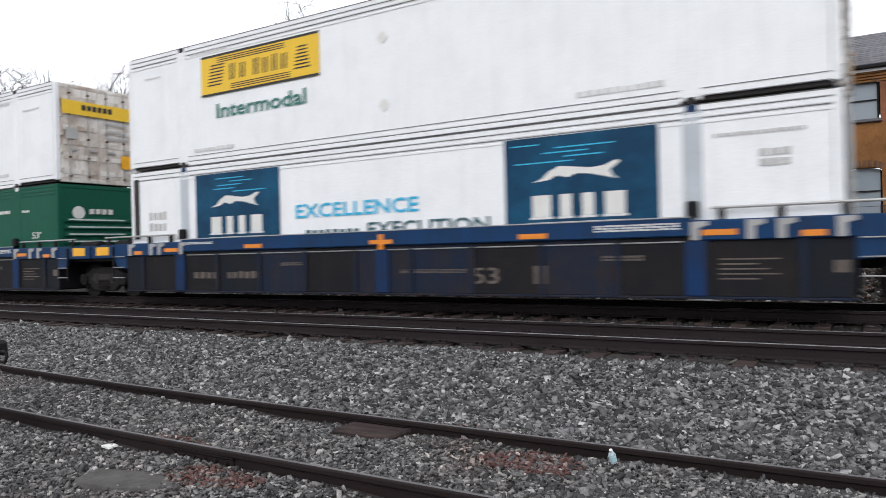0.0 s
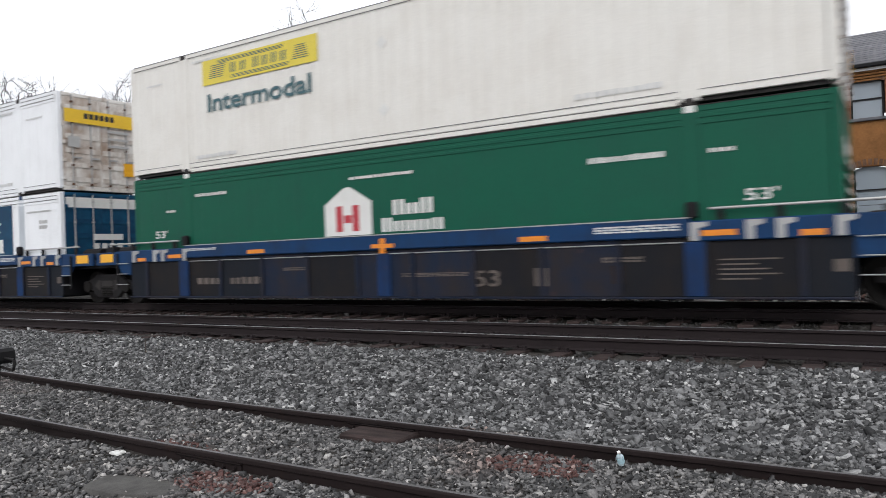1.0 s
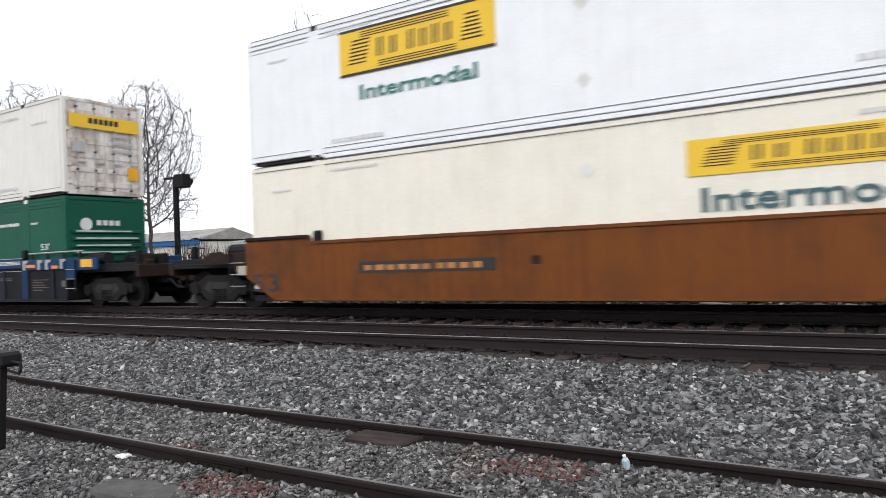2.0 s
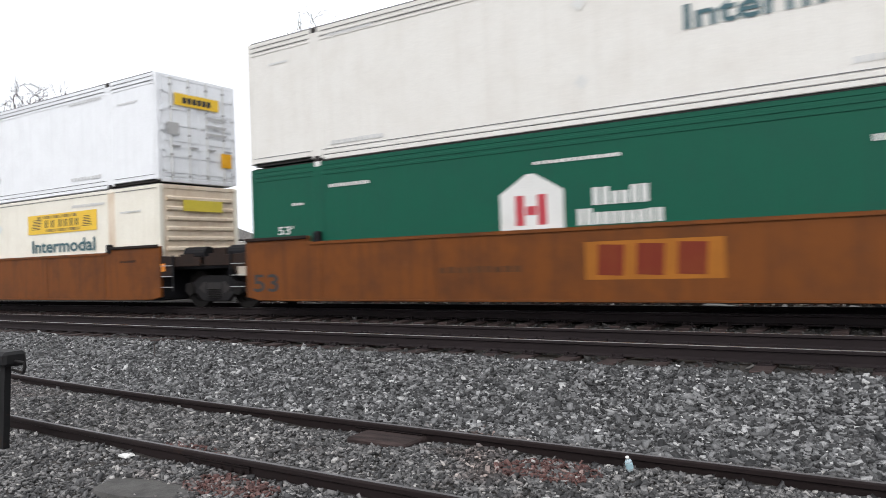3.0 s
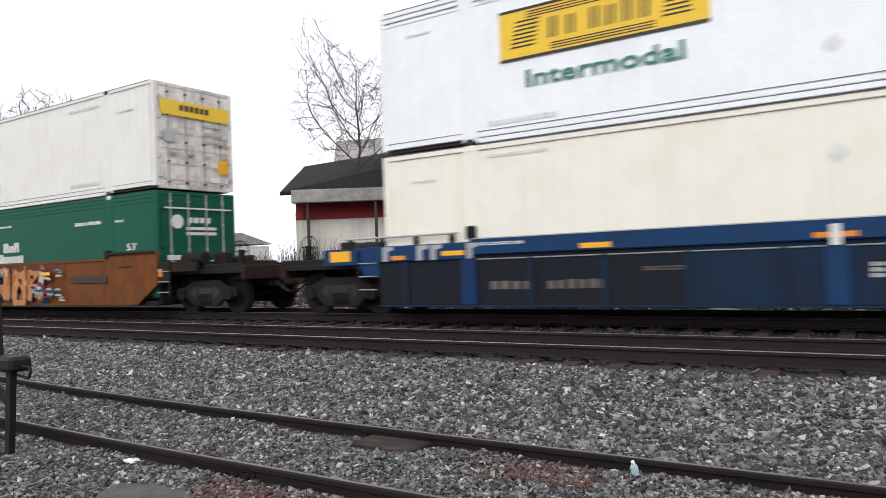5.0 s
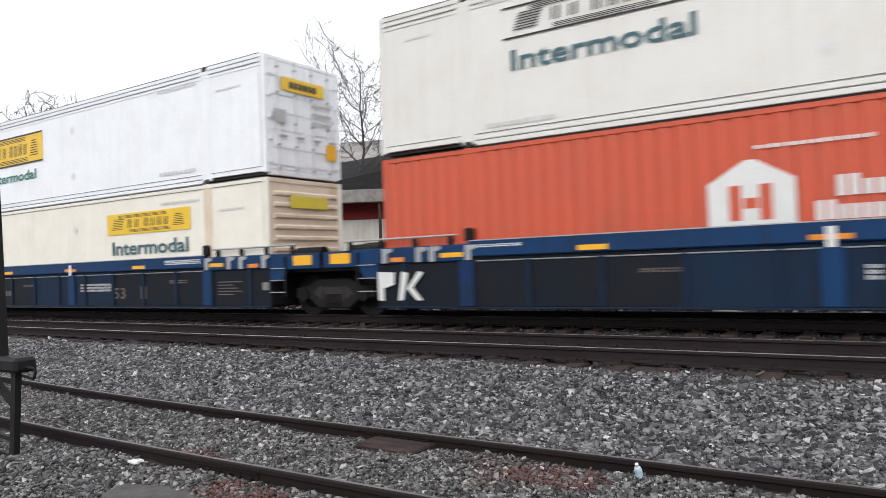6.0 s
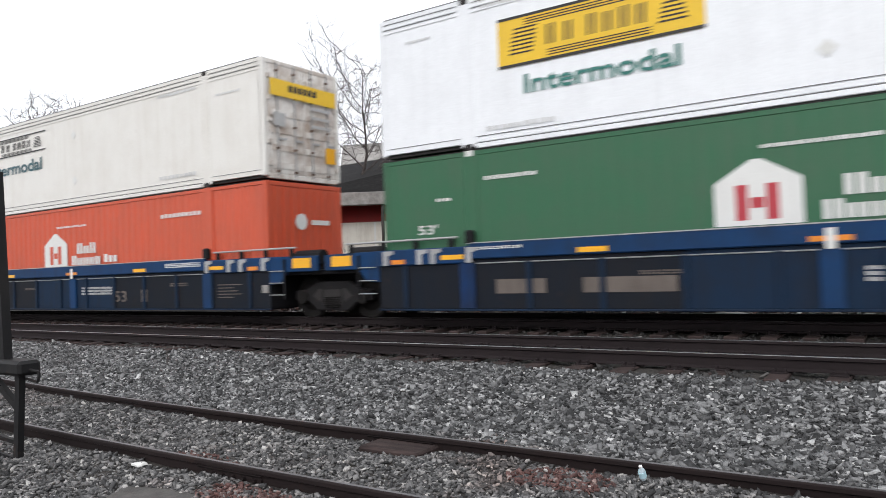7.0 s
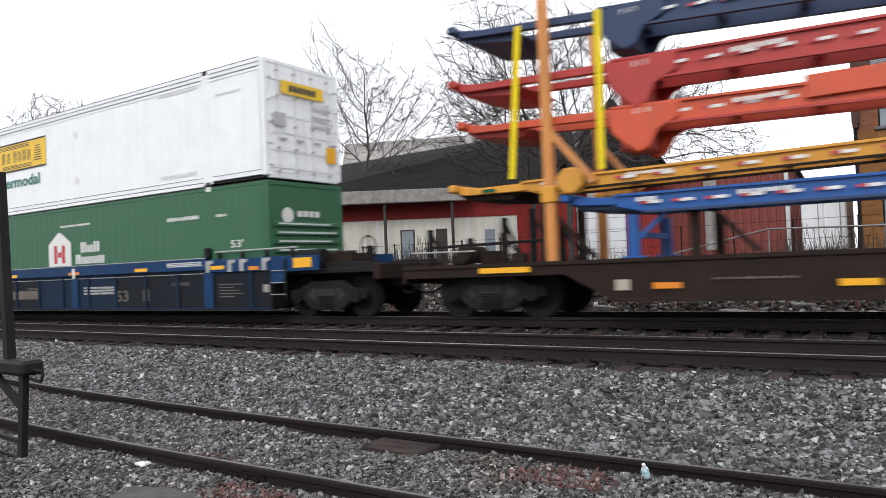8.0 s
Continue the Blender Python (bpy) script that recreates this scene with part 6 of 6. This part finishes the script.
def build_brick_house():
    h = empty("brick_building", -1.72, 27.0, 0.8, "two-storey orange-brown brick building with slate roof and arched windows", "building")
    g = 0.8
    holes = [(0.70, 1.62, 4.92 - g, 6.16 - g), (0.70, 1.66, 1.85 - g, 3.36 - g)]
    # the front wall in pieces round its openings
    xs, W = (0.0, 0.70, 1.66, 9.0), 0.35
    for x0, x1 in ((xs[0], xs[1]), (xs[2], xs[3])):
        part("wall", box(B(), x0, x1, 0, W, -0.3, 4.0), "brick", h, "orange-brown brick front")
        part("wall", box(B(), x0, x1, 0, W, 4.001, 6.35 - g), "redbrick", h, "red-brown brick upper storey")
    for z0, z1, key in ((-0.3, 1.85 - g, "brick"), (3.36 - g, 4.0, "brick"), (4.001, 4.92 - g, "redbrick"), (6.16 - g, 6.35 - g, "redbrick")):
        part("wall", box(B(), xs[1], xs[2], 0, W, z0, z1), key, h)
    part("side_wall", prism(B(), [(W, -0.3), (9.0, -0.3), (9.0, 5.6), (4.6, 7.6), (W, 5.75)], 0.0, 0.3), "brick", h)
    for k in range(80):
        z = -0.1 + k * 0.076
        part("brick_course", box(B(), 0.0, 0.69, -0.004, -0.001, z, z + 0.068), "brick" if z < 3.95 else "redbrick", h)
    for k in range(5):
        part("cornice", soften(box(B(), -0.02 * k, 9.0, -0.04 * (k + 1), -0.001, 5.30 + k * 0.085, 5.375 + k * 0.085), 0.008), "brick", h, "stepped brick cornice")
    part("gutter", soften(box(B(), 0.3, 9.0, -0.34, -0.205, 5.70, 5.82), 0.02), "grime", h, "dark gutter")
    part("roof", prism(B(), [(-0.3, 5.80), (4.6, 7.95), (9.4, 5.7), (9.4, 5.6), (4.6, 7.82), (-0.3, 5.70)], 0.35, 9.2), "slate", h, "grey slate roof")
    for k in range(16):
        y = -0.28 + k * 0.3
        part("slate_course", prism(B(), [(y, 5.815 + (y + 0.3) * 0.4388), (y + 0.31, 5.81 + (y + 0.61) * 0.4388), (y + 0.31, 5.825 + (y + 0.61) * 0.4388), (y, 5.845 + (y + 0.3) * 0.4388)], 0.36, 9.19), "slate", h)
    # the stepped parapet at the corner
    for a, b2, z0, z1 in ((0.0, 0.16, 4.12, 4.25), (-0.02, 0.20, 4.25, 5.6), (-0.02, 0.50, 5.6, 6.05), (0.02, 0.56, 6.05, 6.50), (0.12, 0.52, 6.5, 6.72), (0.20, 0.48, 6.72, 6.93), (0.26, 0.42, 6.93, 7.12)):
        part("parapet", soften(box(B(), a, b2, -0.32, 0.5, z0, z1), 0.02), "darkbrick", h, "stepped sooty brick parapet")
    part("flashing", beam(B(), (0.52, -0.31, 5.72), (0.62, 0.5, 6.25), 0.05, 0.04), "mark", h, "white roof flashing")
    part("eaves_board", box(B(), 0.3, 9.0, -0.225, -0.206, 5.60, 5.69), "greymark", h, "pale eaves board")
    part("parapet", prism(B(), [(0.5, 5.6), (5.0, 7.6), (5.0, 8.0), (0.5, 6.2)], 0.0, 0.34), "darkbrick", h)
    part("downpipe", rod(B(), (0.06, -0.06, 0.0), (0.06, -0.06, 5.5), 0.05, n=8), "grime", h)
    for x0, x1, z0, z1 in holes:
        w = part("window", arched(B(), x0, x1, z0, z1, 0.12, 0.16, 0.19), "glass", h, "arched sash window")
        for a, b2 in ((x0, x0 + 0.05), (x1 - 0.05, x1)):
            part("window_frame", box(B(), a, b2, 0.10, 0.159, z0, z1 - 0.1), "grime", w)
        part("window_frame", box(B(), x0 + 0.051, x1 - 0.051, 0.10, 0.158, (z0 + z1) / 2 - 0.02, (z0 + z1) / 2 + 0.02), "grime", w)
        part("sill", soften(box(B(), x0 - 0.08, x1 + 0.08, -0.10, 0.09, z0 - 0.1, z0 - 0.002), 0.012), "slate", h)
        mid, rad = (x0 + x1) / 2, (x1 - x0) / 2
        for k in range(9):
            a = math.pi * (0.12 + 0.76 * k / 8)
            c = Vector((mid + (rad + 0.02) * math.cos(a), 0, z1 - 0.16 + 0.2 * math.sin(a)))
            bm = beam(B(), c + Vector((0, -0.02, 0)), c + Vector((0.06 * math.cos(a), -0.02, 0.2)), 0.1, 0.05)
            part("arch_brick", bm, "mortar", h)


def build_far_side():
    build_barn()
    build_red_shed()
    build_brick_house()
    build_trees()
    p = empty("utility_pole", -38.7, 24.0, 0.7, "leaning weathered wooden pole among bare trees", "pole")
    part("pole", rod(B(), (0, 0, -0.3), (-2.1, 0, 10.3), 0.19, 0.14, n=10), "bark", p)
    q = empty("utility_pole", -43.0, 27.0, 0.7, "short wooden pole among bare trees", "pole")
    part("pole", rod(B(), (0, 0, -0.3), (-0.2, 0, 6.0), 0.15, 0.12, n=10), "bark", q)
    sp = empty("signal_post", -26.15, 20.0, 0.6, "dark steel signal post with a hooded head", "signal")
    part("post", rod(B(), (0, 0, -0.3), (0, 0, 4.25), 0.13, 0.12, n=10), "grime", sp)
    part("arm", soften(box(B(), -0.75, 0.1, -0.06, 0.06, 4.22, 4.32), 0.01), "grime", sp)
    part("head", soften(box(B(), 0.1, 0.75, -0.2, 0.2, 3.80, 4.38), 0.03), "grime", sp, "black signal head seen from behind")
    part("hood", rod(B(), (0.42, 0.2, 4.1), (0.42, 0.45, 4.1), 0.16, n=12), "grime", sp)
    c = empty("covered_trailer", -58.0, 37.0, 0.8, "low trailer under a blue cover sheet", "trailer")
    part("cover", soften(slab(B(), [(-3.0, 0.6), (3.0, 0.6), (2.6, 2.0), (0.5, 2.3), (-2.7, 1.9)], 0, 2.2), 0.08), "bluecover", c, "blue cover sheet")
    part("bed", box(B(), -3.1, 3.1, -0.05, 2.25, 0.4, 0.6), "grime", c)
    for x in (-1.8, 1.8):
        part("wheel", rod(B(), (x, -0.06, 0.35), (x, 0.2, 0.35), 0.36, n=14), "grime", c)
    d = empty("pale_shed", -66.0, 46.0, 0.8, "pale low shed with a blue fascia", "shed")
    part("wall", box(B(), -6, 9, 0, 8, -0.3, 2.6), "creamwall", d)
    part("fascia", box(B(), -6.2, 9.2, -0.3, -0.02, 2.3, 2.8), "bluecover", d)
    part("roof", prism(B(), [(-0.4, 2.8), (4, 4.0), (8.4, 2.8)], -6.3, 9.3), "concrete", d)
    # handrail and wire fence beyond the line
    f = empty("wire_fence", 0, 18.5, 0.55, "sagging wire fence with thin steel posts", "fence")
    for k in range(14):
        x = -15.5 + k * 1.3
        part("post", rod(B(), (x, 0, 0), (x + 0.03 * (k % 3 - 1), 0, 1.25), 0.022, n=6), "rustdark", f)
    for z in (0.75, 1.2):
        part("wire", rod(B(), (-15.5, 0, z), (1.5, 0, z + 0.03), 0.005, n=5), "rustdark", f)
    r = empty("hand_rail", -4.47, 15.6, 0.0, "bent steel hand rail on thin posts", "railing")
    pts = [Vector((-1.6, 0, 0.72)), Vector((0, 0, 1.10)), Vector((1.91, 0, 1.51)), Vector((3.9, 0, 1.46)), Vector((7, 0, 1.44))]
    for a, b2 in zip(pts, pts[1:]):
        part("rail", rod(B(), a, b2, 0.018, n=8), "silver", r)
        part("post", rod(B(), (b2.x, 0, -0.3), b2, 0.016, n=6), "silver", r)
    for k, (x, y, w, hh) in enumerate(((-3.5, 15.1, 0.55, 0.18), (-0.95, 15.2, 0.4, 0.1), (-6.3, 15.5, 0.5, 0.14), (-2.2, 15.6, 0.45, 0.12))):
        bm = soften(box(B(), 0, w, 0, 0.35, -0.02, hh), 0.02)
        o = tagged(new("concrete_block", mesh_of("concrete_block", bm, "concrete")), "broken pale concrete block lying in rubble", "concrete block", "blocks in the rubble")
        o.location, o.rotation_euler = (x, y, float(ground_z(x, y)) + 0.02), (0.1 * (k % 2), 0.06, 0.2 * k - 0.3)
    bm = B()
    rnd = random.Random(8)
    for k in range(6500):
        far = k > 2600
        x, y = (rnd.uniform(-62, -13), rnd.uniform(17.5, 21.5)) if far else (rnd.uniform(-13, 2), rnd.uniform(16.2, 19.8))
        z = float(ground_z(x, y)) - 0.05
        tall = rnd.uniform(0.3, 0.75) * (1.0 + 0.6 * math.sin(x * 0.9) * math.sin(y + x * 0.31)) + (0.45 if far else 0.0)
        q = Vector((x + rnd.gauss(0, 0.22), y + rnd.gauss(0, 0.2), z + max(tall, 0.15)))
        r = 0.014 if far else 0.007
        rod(bm, (x, y, z), q, r, r * 0.4, n=3)
    tagged(new("dead_brush", mesh_of("dead_brush", bm, "twig")), "tangled dead brown brush on the bank", "brush", kind="stuff")


# ================= near the camera =================
def build_stand():
    s = empty("equipment_stand", -7.53, 3.62, -0.72, "black painted steel stand with tall post beside the siding", "stand")
    g = 0.72
    part("post", beam(B(), (-0.19, 0, 0.32 + g - 0.05), (-0.30, 0, 2.2 + g), 0.085, 0.085), "blackpaint", s)
    part("arm", soften(box(B(), -1.1, 0.27, -0.11, 0.11, 0.155 + g, 0.30 + g), 0.03), "blackpaint", s, "thick padded black arm")
    part("leg", beam(B(), (0.08, 0, 0.16 + g), (0.0, 0, 0.01), 0.085, 0.06), "blackpaint", s)
    part("leg", beam(B(), (-0.95, 0, 0.16 + g), (-1.0, 0, 0.01), 0.085, 0.06), "blackpaint", s)
    part("brace", beam(B(), (0.04, 0, -0.18 + g), (-0.45, 0, 0.10 + g), 0.07, 0.05), "blackpaint", s)
    part("stretcher", beam(B(), (0.0, 0, 0.03), (-1.0, 0, 0.09), 0.03, 0.03), "blackpaint", s)
    part("stretcher", beam(B(), (0.02, 0, 0.20), (-1.0, 0, 0.26), 0.04, 0.04), "blackpaint", s)
    loop = B()
    pts = [(0.2, 0.12 + g), (0.40, 0.10 + g), (0.43, 0.14 + g), (0.43, 0.20 + g), (0.26, 0.21 + g)]
    for a, b2 in zip(pts, pts[1:]):
        rod(loop, (a[0], 0, a[1]), (b2[0], 0, b2[1]), 0.014, n=6)
    part("hook", loop, "blackpaint", s, "bent rod hook")


def build_litter():
    x, y = -1.84, 5.44
    b = empty("plastic_bottle", x, y, float(ground_z(x, y)) + 0.03, "crumpled clear plastic bottle with pale blue label", "bottle")
    b.rotation_euler, b.scale = (radians(24), radians(-12), 0.4), (0.86, 0.86, 0.86)
    bm = B()
    rings = [(0.026, 0.0), (0.032, 0.01), (0.032, 0.04), (0.030, 0.045), (0.032, 0.09), (0.028, 0.105), (0.014, 0.125), (0.013, 0.135)]
    v = [[bm.verts.new((r * math.cos(k * math.tau / 14), r * math.sin(k * math.tau / 14), z)) for k in range(14)] for r, z in rings]
    for p, q in zip(v, v[1:]):
        for k in range(14):
            bm.faces.new((p[k], p[(k + 1) % 14], q[(k + 1) % 14], q[k]))
    bm.faces.new(v[0][::-1])
    part("body", bm, "plastic", b)
    part("label", rod(B(), (0, 0, 0.03), (0, 0, 0.09), 0.0335, n=14), "label", b, "pale blue paper label")
    part("cap", rod(B(), (0, 0, 0.133), (0, 0, 0.148), 0.016, n=12), "mark", b, "white screw cap")
    for k, (x, y, w) in enumerate(((-6.14, 3.94, 0.11), (-6.03, 3.98, 0.05))):
        bm = soften(slab(B(), [(0, 0), (w, 0.005), (w * 0.9, 0.022), (w * 0.3, 0.03), (-0.01, 0.018)], 0, w * 0.6), 0.004)
        o = tagged(new("paper_scrap", mesh_of("paper_scrap", bm, "mark")), "crumpled white paper scrap on dirty stones", "litter", "paper scraps")
        o.location, o.rotation_euler = (x, y, float(ground_z(x, y)) + 0.03), (0, 0.1, k * 1.1)
    # a dry weed stem on the ballast shoulder
    bm = B()
    rod(bm, (0, 0, 0), (0.01, 0, 0.26), 0.009, 0.006, n=6)
    for k in range(5):
        rod(bm, (0.004, 0, 0.06 + k * 0.04), (0.05 * (-1) ** k, 0.02, 0.10 + k * 0.045), 0.005, 0.003, n=4)
    o = tagged(new("dry_weed", mesh_of("dry_weed", bm, "twig")), "dry brown weed stem standing in the ballast", "weed")
    o.location = (-10.8, 7.65, float(ground_z(-10.8, 7.65)))
    # smooth mud beside the near rail
    bm = B()
    ring = [bm.verts.new((0.5 * math.cos(a) * (1 + 0.18 * math.sin(3 * a + 1)), 0.2 * math.sin(a) * (1 + 0.15 * math.sin(2 * a)), 0.012)) for a in np.linspace(0, math.tau, 28)[:-1]]
    low = [bm.verts.new((p.co.x * 1.12, p.co.y * 1.15, -0.05)) for p in ring]
    bm.faces.new(ring)
    for k in range(len(ring)):
        j = (k + 1) % len(ring)
        bm.faces.new((ring[k], low[k], low[j], ring[j]))
    o = tagged(new("mud_patch", mesh_of("mud_patch", bm, "mud")), "smooth wet grey mud beside the siding rail", "mud", kind="structure")
    o.location, o.rotation_euler = (-5.2, 3.52, -0.703), (0, 0, 0.05)


def build_stones():
    clear = lambda x, y: ~((np.hypot((x + 5.2) / 0.42, (y - 3.55) / 0.15)) < 1)
    off_rails = lambda x, y: (np.abs(y - siding_bend(x) - 4.12) > 0.05) & (np.abs(y - siding_bend(x) - 5.63) > 0.05) & clear(x, y)
    stones("ballast_shoulder", "ballast", 104000, (-20, 1.3), (5.95, 8.70), (0.013, 0.034), "sharp grey crushed stones sloping up to the tracks", 1, dens=1.35)
    stones("siding_stones", "siding_ballast", 74000, (-14.5, 0.9), (2.9, 6.0), (0.010, 0.025), "small dirty stones between the siding rails", 2, keep=off_rails, dens=1.5)
    beside = lambda x, y: (np.abs(y - 9.22) > 0.09) & (np.abs(y - 10.73) > 0.09) & (np.abs(y - 12.26) > 0.09) & (np.abs(y - 13.77) > 0.09)
    stones("track_bed_stones", "fouled", 26000, (-26, 3), (8.6, 14.9), (0.022, 0.045), "oily blackened stones between the ties", 3, lift=-0.02, keep=beside, dens=1.3)
    worn = lambda x, y: off_rails(x, y) & (np.random.default_rng(9).random(len(x)) < np.clip(1.2 - np.hypot((x + 8) / 22, (y - 3) / 6), 0, 1))
    stones("loose_stones", "siding_ballast", 9000, (-34, 9), (-4.5, 6.2), (0.010, 0.026), "scattered small stones trodden into the earth", 6, keep=worn)
    rusty = lambda x, y: off_rails(x, y) & ((np.hypot((x + 2.45) / 0.45, (y - 5.25) / 0.30) < 1) | (np.hypot((x + 4.5) / 0.5, (y - 3.82) / 0.2) < 1) | (np.hypot((x + 5.6) / 0.4, (y - 4.35) / 0.18) < 1))
    stones("rusty_stones", "rust_stone", 9000, (-6.2, -1.8), (3.5, 5.6), (0.010, 0.024), "rust-stained stones beside the siding rails", 7, lift=0.012, keep=rusty)
    stones("bank_rubble", "rubble", 9500, (-18, 2), (15.0, 17.6), (0.022, 0.065), "pale rubble and brick bits on the bank", 4, dens=1.2)


# ================= motion =================
def motions():
    for ob in MOVERS:
        x, y, z = ob.location
        walk(ob, [(t, pose(x - V * t, y, z)) for t in range(9)])
    for ob, d in SPINNERS:
        walk(ob, [(k / 30, pose(d, 0, WR, 0, -math.degrees(V * k / 30 / WR))) for k in range(241)])


build_ground()
build_tracks()
build_train()
build_far_side()
build_stand()
build_litter()
build_stones()
motions()
